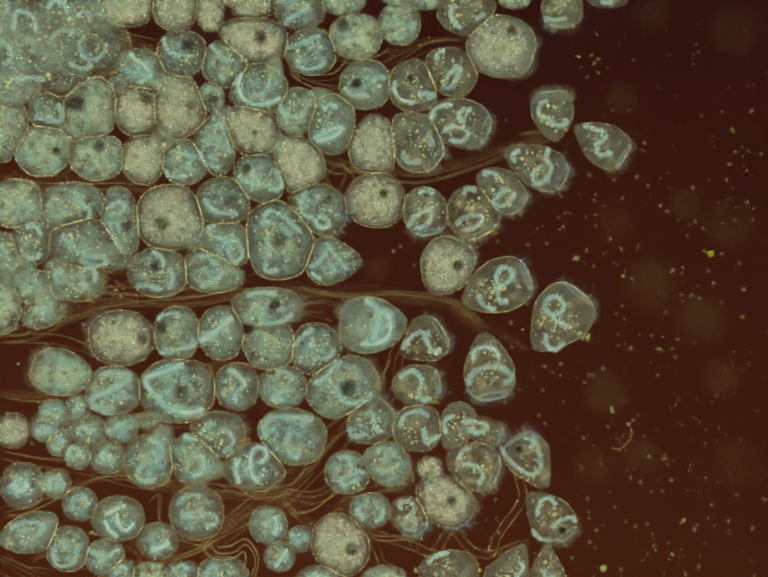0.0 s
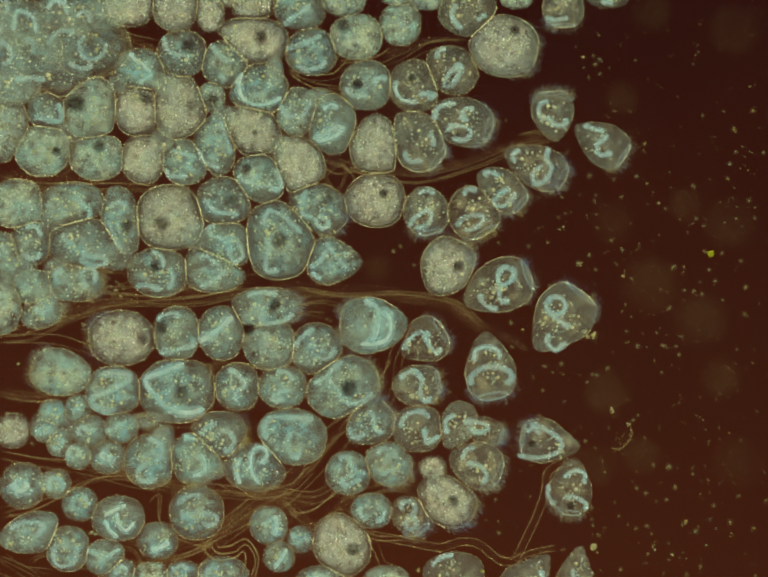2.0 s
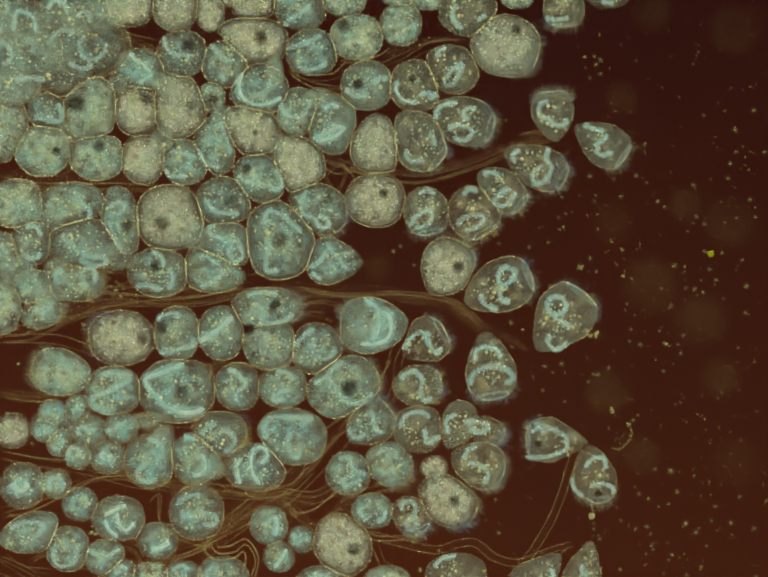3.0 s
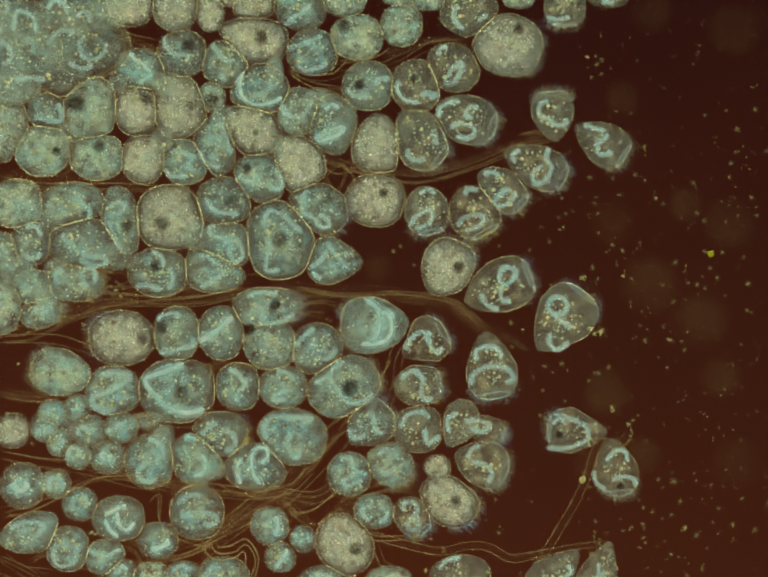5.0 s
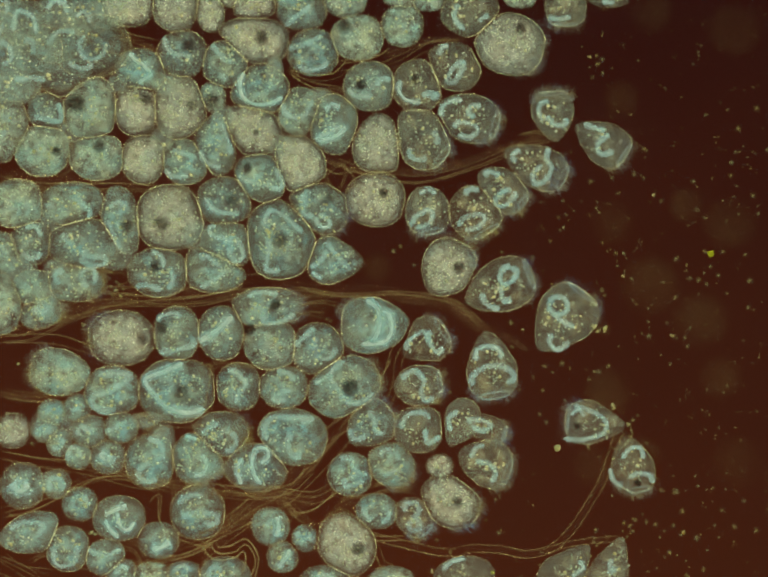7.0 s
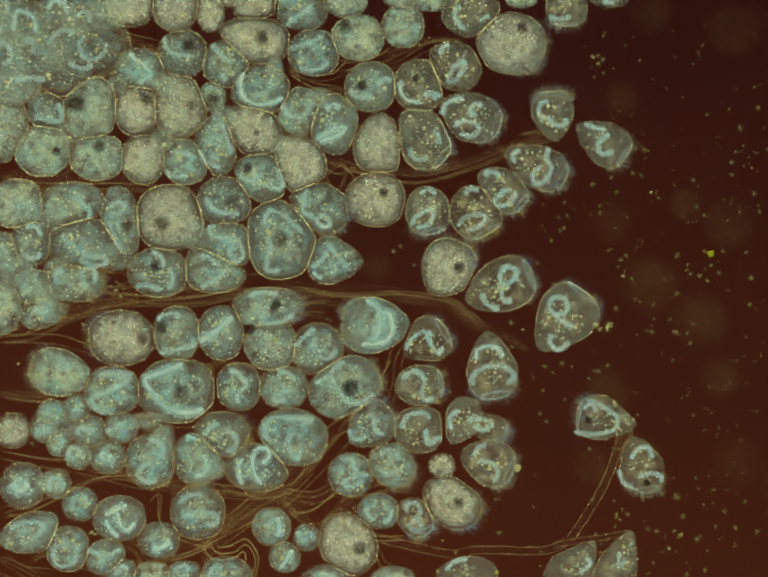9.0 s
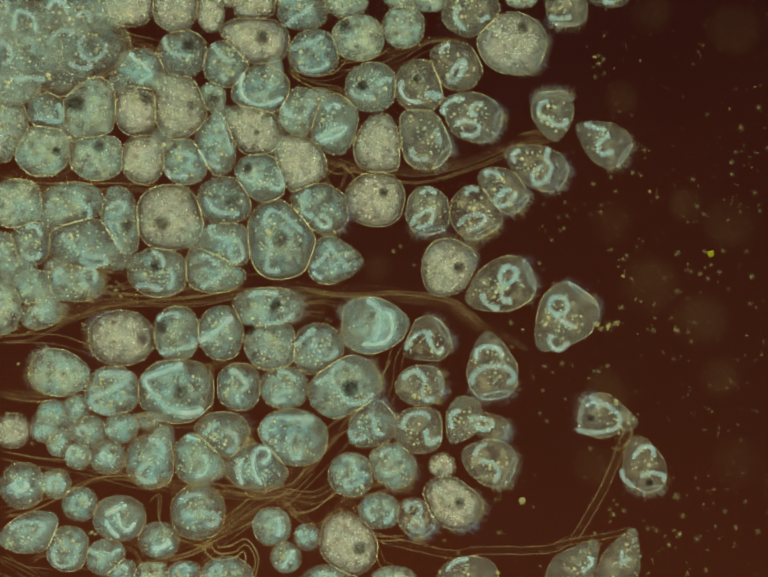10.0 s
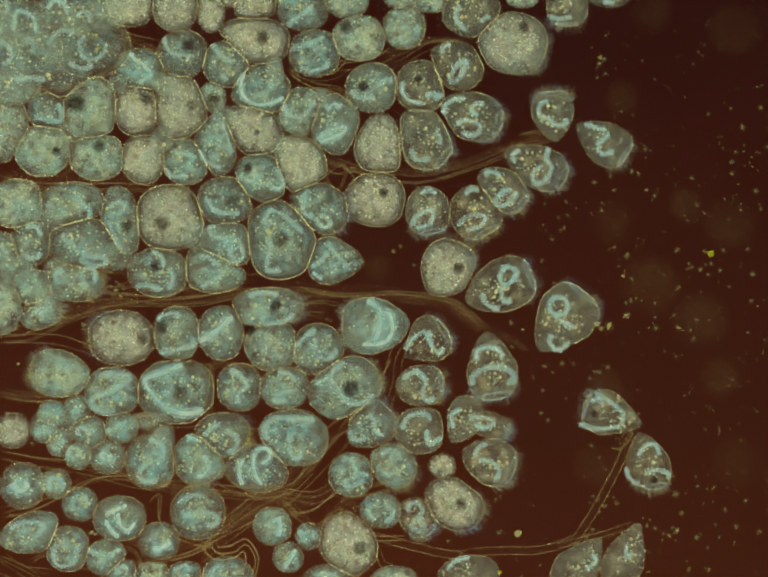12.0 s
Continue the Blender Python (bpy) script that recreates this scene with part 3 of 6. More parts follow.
zooid(107, -0.3328, -0.5974, 57.1, 50.1, 0, 0, "N", bands=((-32, 6, -24, 27, -2, 26),))
zooid(108, -0.2375, -0.4851, 39.1, 40.1, 0, 0, "B", bands=((13, 21, 18, -2, 13, -19),), wide=9)
zooid(109, -0.1734, -0.5142, 27.1, 28.1, 0, 0, "N", bands=((-16, 12, -11, 2), (11, 8, 15, -4)))
zooid(110, -0.2145, -0.5493, 32.1, 32.1, 0, 0, "N", bands=((16, 17, 5, -3, -7, -19),), wide=6)
zooid(111, 0.0010, -0.5965, 47.7, 29.0, 0, 0, "M")
zooid(112, -0.1298, -0.5985, 54.1, 31.5, 0, 0, "N", bands=((-19, 12, 15, 10),))
zooid(113, -0.7537, 0.1724, 59.8, 51.1, 0, 0, "M", bands=((5, 9, 12, -23),))
zooid(114, -0.6405, 0.1724, 68.5, 45.7, 0, 0, "N", bands=((5, 17, 25, 2, 40, -13, 37, -28), (-50, -3, -33, -4)))
zooid(115, -0.6164, 0.0922, 74.0, 54.4, 0, 0, "N", bands=((-39, 20, -29, 7, -13, -15), (-4, -18, 21, -28, 46, -28, 43, -43, 16, -44, -4, -30)))
zooid(116, -0.7257, 0.0932, 44.6, 44.6, 0, 0, "N", bands=((-7, 29, 10, 34, 28, 14), (-12, -18, 5, -32, 26, -23)))
zooid(117, -0.7802, 0.0744, 36.7, 41.2, 0, 0, "N", bands=((-3, 15, 10, -5),))
zooid(118, -0.5392, 0.1413, 71.8, 42.4, -78, 0, "N", bands=((-21, 23, -6, 36, 16, 27), (-24, -2, -16, -24, 0, -59)), vac=(14, -13, 12))
zooid(119, -0.4390, 0.1443, 72.9, 68.5, 0, 0, "G", vac=(-12, -13, 15))
zooid(120, -0.6355, 0.0120, 60.9, 39.2, 0, 0, "N", bands=((-27, -3, -38, 15, -19, 27), (27, -11, 17, 21, 39, 28, 47, 1)), cilia=True)
zooid(121, -0.4621, 0.0331, 63.1, 51.1, 0, 0, "N", bands=((-11, 43, 9, 31, 12, 11), (25, 11, 32, -14, 22, -36), (-43, -29, -21, -26, 9, -37)), vac=(-3, 11, 11))
zooid(122, -0.7858, -0.0311, 45.7, 63.0, 0, 0, "M")
zooid(123, -0.7036, -0.0481, 44.2, 33.9, 20, 0, "N", bands=((-16, 1, 22, 12, 1, -5),), cilia=True)
zooid(124, -0.7199, 0.0010, 44.8, 37.6, 0, 0, "N", bands=((-20, -4, -8, 10),))
zooid(125, -0.5362, -0.1012, 68.9, 56.5, 180, 0, "G", vac=(44, 0, 12), cilia=True)
zooid(126, -0.4250, -0.0922, 47.1, 56.5, 0, 0, "N", bands=((-36, 24, -30, 36, -5, 41, 12, 36), (-32, -38, 0, -34, 32, -24, 36, -9)), vac=(-27, 13, 12))
zooid(127, -0.6585, -0.1724, 65.1, 49.1, 170, 0.18, "M", cilia=True)
zooid(128, -0.5573, -0.2095, 60.7, 50.3, 0, 0, "N", bands=((-23, 32, 2, 36, 36, 33, 34, 21, -3, -2, -33, -10, -36, -27, -13, -40, 12, -37),), wide=5.5)
zooid(129, -0.4240, -0.2085, 81.2, 66.7, 0, 0, "N", bands=((15, 57, -6, 45, -56, 27, -59, 15, -41, -8, -16, -33, 24, -44, 59, -37),), vac=(14, -3, 17), wide=7.5)
zooid(130, -0.3478, 0.0381, 65.9, 50.3, 165, 0.25, "N", bands=((-32, 29, -12, 26, 13, 6, 18, -9, -7, -25, -29, -35),))
zooid(131, -0.3247, 0.0882, 54.4, 50.3, 0, 0, "N", bands=((10, -2, 20, 11, 32, -4, 35, -24, 20, -34, 10, -19, 10, -2), (-20, 39, -32, 35, -28, 21, -5, 14, 15, 10)))
zooid(132, -0.2145, 0.0992, 81.7, 73.4, -70, 0.05, "N", bands=((47, 13, 30, 30, 5, 50, -15, 59, -25, 50, -30, 28), (-24, 5, -19, -17, -25, -42, -24, -63, 2, -63)), vac=(2, -2, 16))
zooid(133, -0.1012, 0.0561, 58.1, 49.1, 178, 0.4, "N", bands=((-18, 39, -8, 23, 7, 6, 29, -18), (-15, 21, -28, 3, -50, -14), (-48, -23, -28, -38)))
zooid(134, -0.2426, -0.0391, 74.4, 41.9, 0, 0, "N", bands=((-37, 21, -27, 28, -2, 31, 25, 27), (18, 18, 3, 3, -8, -24, 5, -32, 33, -27, 58, -12)), vac=(19, 6, 11), cilia=True)
zooid(135, -0.3348, -0.0912, 47.1, 56.1, 0, 0, "B", bands=((25, 33, 0, 10, -30, -10, -40, -16),), wide=9)
zooid(136, -0.2335, -0.1163, 55.5, 52.4, 0, 0, "M", vac=(-42, 34, 11))
zooid(137, -0.1413, -0.1223, 52.3, 53.4, -60, 0, "N", bands=((-3, 41, -23, 26, -43, 4), (2, 21, -3, 1, 7, -18, 27, -19, 42, 1)))
zooid(138, -0.0190, -0.0752, 72.2, 58.1, 178, 0.3, "B", bands=((-20, 52, 3, 34, 7, 4, 0, -21, -10, -36), (13, 27, 25, 22, 32, -6, 17, -32, -30, -38)), wide=7.5, cilia=True)
zooid(139, -0.0852, -0.2025, 76.0, 62.2, 20, 0, "N", bands=((1, 54, -19, 41, -27, 21, -14, 1, 6, -29, 36, -28, 61, -10), (-59, 8, -39, 20, -24, 25)), vac=(13, 1, 16), cilia=True)
zooid(140, -0.3027, -0.2005, 46.4, 49.4, 0, 0, "N", bands=((-17, 34, -2, 29, 13, 14, 18, 3, 3, -11, -2, -32),))
zooid(141, -0.2095, -0.2015, 50.4, 43.3, 0, 0, "N", bands=((-12, 32, 10, 30, 24, 14), (15, -5, -10, -14, -19, -26, 7, -25)))
zooid(142, 0.1684, 0.5653, 61.1, 49.1, 0, 0.1, "T", bands=((-24, 17, -32, -10, -11, -36), (18, -17, 38, -5)))
zooid(143, 0.3648, 0.5783, 44.0, 43.1, -90, 0.15, "T", bands=((-36, -24, -18, -30, 9, -26),), cilia=True)
zooid(144, 0.4591, 0.5990, 43.6, 22.8, 0, 0, "T", bands=((-15, -11, 10, -14),))
zooid(145, 0.2679, 0.5951, 33.2, 20.7, 0, 0, "M")
zooid(146, 0.0826, 0.5931, 42.3, 20.1, 0, 0, "M")
zooid(153, -0.3208, 0.6074, 41.0, 30.8, 0, 0, "G")
zooid(154, -0.1951, 0.6044, 40.2, 30.2, 0, 0, "N")
zooid(155, 0.0312, 0.6010, 40.3, 22.1, 0, 0, "M")
# hazy ones of the lower layer, seen between the others
zooid(200, -0.6895, 0.1401, 34.0, 28.0, 0, 0, "H", lift=-3)
zooid(201, -0.7520, 0.0373, 40.0, 30.0, 0, 0, "H", lift=-3)
zooid(202, -0.6774, 0.0413, 26.0, 22.0, 0, 0, "H", lift=-3)
zooid(203, -0.5504, 0.0675, 42.0, 30.0, 0, 0, "H", lift=-3)
zooid(204, -0.3871, 0.1119, 30.0, 34.0, 0, 0, "H", lift=-3)
zooid(206, -0.7651, 0.4123, 60.0, 34.0, 0, 0, "H", lift=-3)
zooid(207, -0.6492, 0.3216, 26.0, 26.0, 0, 0, "H", lift=-3)
zooid(208, -0.4576, 0.3074, 24.0, 26.0, 0, 0, "H", lift=-3)
zooid(209, -0.4476, 0.4203, 30.0, 24.0, 0, 0, "H", lift=-3)
zooid(211, -0.2107, 0.2913, 30.0, 26.0, 0, 0, "H", lift=-3)
zooid(213, -0.6975, -0.0312, 24.0, 40.0, 0, 0, "H", lift=-3)
zooid(215, -0.5504, 0.4224, 22.0, 20.0, 0, 0, "H", lift=-3)
zooid(216, -0.1956, 0.3518, 24.0, 30.0, 0, 0, "H", lift=-3)
zooid(217, -0.2258, 0.4425, 20.0, 36.0, 0, 0, "H", lift=-3)
zooid(218, -0.3316, 0.3518, 24.0, 26.0, 0, 0, "H", lift=-3)
zooid(220, -0.1351, 0.3921, 30.0, 22.0, 0, 0, "H", lift=-3)
zooid(221, -0.6895, -0.3992, 30.0, 22.0, 0, 0, "H", lift=-3)
zooid(222, -0.6794, -0.2832, 50.0, 36.0, 0, 0, "H", lift=-3)
zooid(223, -0.4576, -0.3135, 28.0, 40.0, 0, 0, "H", lift=-3)
zooid(224, -0.3568, -0.3740, 30.0, 20.0, 0, 0, "H", lift=-3)
zooid(225, -0.4879, -0.2732, 40.0, 18.0, 0, 0, "H", lift=-3)
zooid(226, -0.1653, -0.1421, 26.0, 18.0, 0, 0, "H", lift=-3)
zooid(227, -0.2661, -0.0615, 30.0, 18.0, 0, 0, "H", lift=-3)

for c in ZOOIDS.values():
    build_zooid(c)


# ---- stalks ----
def bundle(strands, spread, thick, *points):
    """A bundle of fine brown threads through the given places, in metres."""
    for k in range(max(2, round(strands * 0.75))):
        flow = np.gradient(np.array(points), axis=0)
        flow /= np.linalg.norm(flow, axis=1)[:, None] + 1e-9
        lane = rng.uniform(-2.1, 2.1)
        pts = []
        for (x, y), d in zip(points, flow):
            lane += rng.uniform(-0.7, 0.7)
            pts.append((x - d[1] * lane * spread + rng.uniform(-0.4, 0.4) * spread, y + d[0] * lane * spread, 0.012 + rng.uniform(0, 0.03)))
        n = 14 * len(points)
        path = spline(pts, n)
        r = thick * rng.uniform(0.5, 1.2) * (1.0 if thick > 0.003 else 0.5)
        ends = np.clip(np.minimum(np.arange(n), n - 1 - np.arange(n)) / 4, 0.15, 1)
        v, f = tube(path, r * ends, 12 if thick > 0.003 else 6, caps=False)
        hollow = thick > 0.003
        ob = new("stalk", mesh_of("stalk", v, f, STALK if hollow else FIBRE))
        tagged(ob, "thin brown see-through stalk among the ciliates" if hollow else "fine brown stalk thread among the ciliates", "stalk", "stalks of the colony")


bundle(6, 0.005, 0.0013, (-0.788, 0.238), (-0.728, 0.222), (-0.637, 0.216), (-0.547, 0.218), (-0.446, 0.212), (-0.386, 0.204))
bundle(3, 0.005, 0.0047, (-0.788, 0.228), (-0.687, 0.218), (-0.567, 0.216), (-0.456, 0.214))
bundle(7, 0.008, 0.0012, (-0.788, -0.097), (-0.728, -0.089), (-0.637, -0.051), (-0.537, -0.023), (-0.386, -0.017), (-0.285, 0.003), (-0.185, 0.003))
bundle(4, 0.005, 0.0046, (-0.788, -0.102), (-0.697, -0.079), (-0.607, -0.043), (-0.486, -0.019), (-0.366, -0.011), (-0.265, 0.007))
bundle(5, 0.009, 0.0012, (-0.728, -0.021), (-0.627, -0.016), (-0.547, -0.011), (-0.456, -0.023), (-0.366, -0.017), (-0.285, -0.001))
bundle(4, 0.004, 0.0045, (-0.245, 0.011), (-0.145, -0.003), (-0.044, -0.005), (0.046, -0.013), (0.137, -0.029), (0.202, -0.079))
bundle(4, 0.005, 0.0012, (-0.185, 0.004), (-0.084, -0.011), (0.016, -0.009), (0.096, -0.017), (0.157, -0.036), (0.207, -0.083))
bundle(2, 0.004, 0.0046, (0.137, -0.023), (0.197, -0.071), (0.257, -0.104), (0.297, -0.128))
bundle(3, 0.005, 0.0012, (-0.788, -0.102), (-0.677, -0.102), (-0.617, -0.117), (-0.582, -0.127))
bundle(3, 0.004, 0.0044, (-0.125, 0.268), (-0.059, 0.242), (0.046, 0.238), (0.157, 0.256), (0.247, 0.288), (0.328, 0.313))
bundle(4, 0.005, 0.0011, (-0.105, 0.27), (-0.044, 0.245), (0.066, 0.228), (0.177, 0.255), (0.277, 0.295), (0.348, 0.306))
bundle(3, 0.004, 0.0012, (-0.094, 0.26), (-0.125, 0.23), (-0.094, 0.2), (-0.069, 0.24))
bundle(3, 0.005, 0.0042, (-0.004, 0.473), (0.046, 0.493), (0.096, 0.508), (0.162, 0.508))
bundle(4, 0.008, 0.0011, (-0.014, 0.461), (0.036, 0.486), (0.096, 0.514), (0.167, 0.516))
bundle(6, 0.007, 0.0011, (-0.2, 0.453), (-0.155, 0.439), (-0.105, 0.441), (-0.074, 0.471))
bundle(4, 0.008, 0.0012, (-0.145, 0.411), (-0.105, 0.391), (-0.074, 0.366), (-0.054, 0.359))
bundle(5, 0.006, 0.0012, (-0.677, 0.592), (-0.627, 0.537), (-0.572, 0.501), (-0.486, 0.471), (-0.426, 0.431), (-0.376, 0.401))
bundle(3, 0.004, 0.0042, (-0.557, 0.512), (-0.496, 0.501), (-0.446, 0.461), (-0.396, 0.421))
bundle(4, 0.005, 0.0013, (-0.562, 0.572), (-0.532, 0.522), (-0.532, 0.471), (-0.572, 0.441), (-0.657, 0.411), (-0.748, 0.399))
bundle(4, 0.006, 0.0012, (-0.788, -0.21), (-0.738, -0.218), (-0.677, -0.22), (-0.637, -0.212))
bundle(2, 0.004, 0.0044, (-0.788, -0.212), (-0.728, -0.224), (-0.657, -0.218))
bundle(6, 0.006, 0.0012, (-0.788, -0.343), (-0.708, -0.358), (-0.607, -0.371), (-0.507, -0.398), (-0.386, -0.413), (-0.285, -0.425), (-0.215, -0.423), (-0.145, -0.435), (-0.094, -0.413))
bundle(3, 0.005, 0.0046, (-0.386, -0.413), (-0.285, -0.421), (-0.215, -0.431), (-0.145, -0.435), (-0.094, -0.408))
bundle(7, 0.009, 0.0012, (-0.396, -0.549), (-0.336, -0.504), (-0.265, -0.448), (-0.215, -0.418), (-0.155, -0.363), (-0.105, -0.303), (-0.069, -0.274))
bundle(4, 0.007, 0.0045, (-0.386, -0.544), (-0.316, -0.488), (-0.235, -0.423), (-0.165, -0.373), (-0.094, -0.292))
bundle(5, 0.006, 0.0012, (-0.788, -0.463), (-0.718, -0.445), (-0.647, -0.413), (-0.587, -0.388), (-0.496, -0.385), (-0.426, -0.403))
bundle(5, 0.006, 0.0012, (-0.607, -0.368), (-0.547, -0.358), (-0.486, -0.398), (-0.446, -0.413))
bundle(3, 0.005, 0.0045, (-0.235, -0.421), (-0.195, -0.458), (-0.165, -0.488), (-0.125, -0.491), (-0.084, -0.448), (-0.044, -0.463))
bundle(4, 0.006, 0.0012, (-0.215, -0.418), (-0.185, -0.458), (-0.145, -0.493))
bundle(4, 0.008, 0.0024, (-0.361, -0.519), (-0.346, -0.544), (-0.311, -0.539), (-0.285, -0.524), (-0.265, -0.554), (-0.275, -0.592))
bundle(5, 0.008, 0.0012, (-0.426, -0.539), (-0.366, -0.514), (-0.295, -0.473), (-0.265, -0.453))
bundle(3, 0.006, 0.0014, (-0.034, -0.504), (-0.016, -0.539), (-0.002, -0.564), (0.016, -0.574))
bundle(4, 0.008, 0.0012, (-0.004, -0.262), (0.016, -0.202), (0.026, -0.147), (0.046, -0.102))
bundle(3, 0.006, 0.0012, (-0.094, -0.292), (-0.044, -0.242), (0.006, -0.172), (0.021, -0.142))
bundle(3, 0.004, 0.0012, (0.046, -0.353), (0.061, -0.398), (0.036, -0.378), (0.006, -0.398), (-0.024, -0.403))
bundle(4, 0.01, 0.0011, (-0.788, -0.534), (-0.728, -0.564), (-0.677, -0.592))
bundle(4, 0.012, 0.0011, (-0.788, -0.559), (-0.738, -0.579), (-0.687, -0.592))
bundle(5, 0.007, 0.0012, (-0.507, -0.257), (-0.476, -0.277), (-0.486, -0.297), (-0.456, -0.292))
bundle(3, 0.004, 0.0012, (-0.094, 0.26), (-0.064, 0.22), (-0.084, 0.2))
bundle(5, 0.006, 0.0012, (-0.215, -0.428), (-0.185, -0.473), (-0.195, -0.453))
bundle(2, 0.003, 0.0026, (-0.125, -0.488), (-0.094, -0.458), (-0.064, -0.468), (-0.024, -0.509), (0.046, -0.509))
bundle(3, 0.005, 0.0012, (0.277, 0.316), (0.318, 0.321), (0.358, 0.3))
bundle(4, 0.006, 0.001, (-0.225, -0.071), (-0.205, -0.061), (-0.165, -0.051), (-0.125, -0.056))
bundle(5, 0.008, 0.0011, (-0.687, 0.049), (-0.647, 0.044), (-0.587, 0.049), (-0.547, 0.039))
bundle(4, 0.006, 0.0012, (-0.517, -0.282), (-0.486, -0.262), (-0.406, -0.272), (-0.346, -0.252))
bundle(4, 0.005, 0.0012, (-0.356, -0.157), (-0.326, -0.152), (-0.265, -0.157), (-0.225, -0.164))
bundle(4, 0.006, 0.0012, (-0.527, -0.564), (-0.486, -0.564), (-0.406, -0.544), (-0.346, -0.514))
bundle(4, 0.006, 0.0011, (-0.195, 0.441), (-0.165, 0.421), (-0.135, 0.406), (-0.094, 0.401), (-0.064, 0.371))
bundle(4, 0.006, 0.0011, (-0.125, 0.26), (-0.094, 0.245), (-0.064, 0.26))
bundle(4, 0.006, 0.0011, (-0.094, 0.461), (-0.024, 0.471), (0.016, 0.491))
bundle(4, 0.007, 0.0011, (-0.562, 0.522), (-0.517, 0.512), (-0.466, 0.496), (-0.446, 0.481))
bundle(4, 0.007, 0.0011, (-0.657, 0.311), (-0.647, 0.29), (-0.642, 0.25), (-0.667, 0.23))
bundle(4, 0.006, 0.0011, (-0.557, 0.044), (-0.527, 0.034), (-0.517, 0.009), (-0.567, -0.011))
bundle(5, 0.006, 0.0011, (-0.175, -0.031), (-0.135, -0.021), (-0.094, -0.026))
bundle(4, 0.006, 0.0011, (-0.366, -0.152), (-0.346, -0.162), (-0.356, -0.242), (-0.386, -0.257))
bundle(5, 0.007, 0.0011, (-0.336, -0.393), (-0.306, -0.413), (-0.245, -0.423), (-0.185, -0.413), (-0.145, -0.373))
bundle(5, 0.008, 0.0011, (-0.486, -0.423), (-0.446, -0.413), (-0.446, -0.473), (-0.416, -0.493), (-0.346, -0.514))
bundle(5, 0.008, 0.0011, (-0.537, -0.524), (-0.507, -0.534), (-0.486, -0.564), (-0.416, -0.564))
bundle(5, 0.008, 0.0011, (-0.728, -0.554), (-0.687, -0.544), (-0.607, -0.574))
bundle(4, 0.006, 0.0011, (-0.185, -0.463), (-0.145, -0.453), (-0.094, -0.413))
bundle(4, 0.006, 0.0011, (-0.094, -0.423), (-0.044, -0.418), (0.016, -0.408), (0.066, -0.413))

SWAY_MAIN = {
    0: ((-0.034, -0.5), (0.067, -0.533), (0.102, -0.543), (0.139, -0.497), (0.179, -0.537), (0.218, -0.547), (0.23, -0.515)),
    1.5: ((-0.029, -0.505), (0.087, -0.527), (0.117, -0.533), (0.152, -0.519), (0.193, -0.525), (0.233, -0.557), (0.26, -0.555)),
    3: ((-0.029, -0.507), (0.097, -0.537), (0.147, -0.527), (0.187, -0.523), (0.223, -0.551), (0.258, -0.563), (0.29, -0.563)),
    5: ((-0.026, -0.508), (0.107, -0.54), (0.167, -0.53), (0.213, -0.531), (0.258, -0.555), (0.298, -0.551), (0.331, -0.545)),
    7: ((-0.024, -0.51), (0.122, -0.543), (0.177, -0.535), (0.238, -0.537), (0.288, -0.547), (0.329, -0.541), (0.354, -0.53)),
    12: ((-0.016, -0.511), (0.129, -0.546), (0.193, -0.542), (0.253, -0.539), (0.308, -0.539), (0.359, -0.529), (0.397, -0.513)),
}
SWAY_BRANCH = {
    0: ((0.23, -0.515), (0.248, -0.487), (0.273, -0.455), (0.286, -0.424), (0.278, -0.379), (0.329, -0.409)),
    1.5: ((0.26, -0.555), (0.278, -0.513), (0.3, -0.465), (0.314, -0.424), (0.319, -0.379), (0.369, -0.369)),
    3: ((0.29, -0.563), (0.319, -0.52), (0.347, -0.47), (0.369, -0.414), (0.384, -0.364), (0.401, -0.319)),
    5: ((0.331, -0.545), (0.364, -0.49), (0.394, -0.439), (0.417, -0.389), (0.431, -0.344), (0.448, -0.303)),
    7: ((0.354, -0.53), (0.391, -0.49), (0.424, -0.439), (0.45, -0.394), (0.466, -0.349), (0.482, -0.298)),
    9: ((0.384, -0.515), (0.414, -0.47), (0.445, -0.419), (0.468, -0.369), (0.482, -0.329), (0.498, -0.291)),
    12: ((0.397, -0.513), (0.431, -0.46), (0.462, -0.404), (0.485, -0.359), (0.502, -0.319), (0.518, -0.291)),
}
SWAY_FAR_BRANCH = {
    0: ((0.218, -0.547), (0.243, -0.54), (0.268, -0.53), (0.296, -0.523)),
    0.5: ((0.223, -0.56), (0.258, -0.545), (0.286, -0.533), (0.314, -0.535)),
    1.5: ((0.26, -0.555), (0.286, -0.545), (0.308, -0.54), (0.335, -0.537)),
    3: ((0.278, -0.563), (0.313, -0.55), (0.349, -0.537), (0.384, -0.527)),
    5: ((0.298, -0.551), (0.349, -0.54), (0.399, -0.531), (0.455, -0.525)),
    7: ((0.329, -0.541), (0.379, -0.527), (0.429, -0.519), (0.485, -0.515)),
    9: ((0.349, -0.529), (0.399, -0.519), (0.45, -0.513), (0.502, -0.503)),
    12: ((0.359, -0.529), (0.409, -0.517), (0.46, -0.503), (0.512, -0.485)),
}


def sway_points(table, t, count):
    return spline(table[t], count)


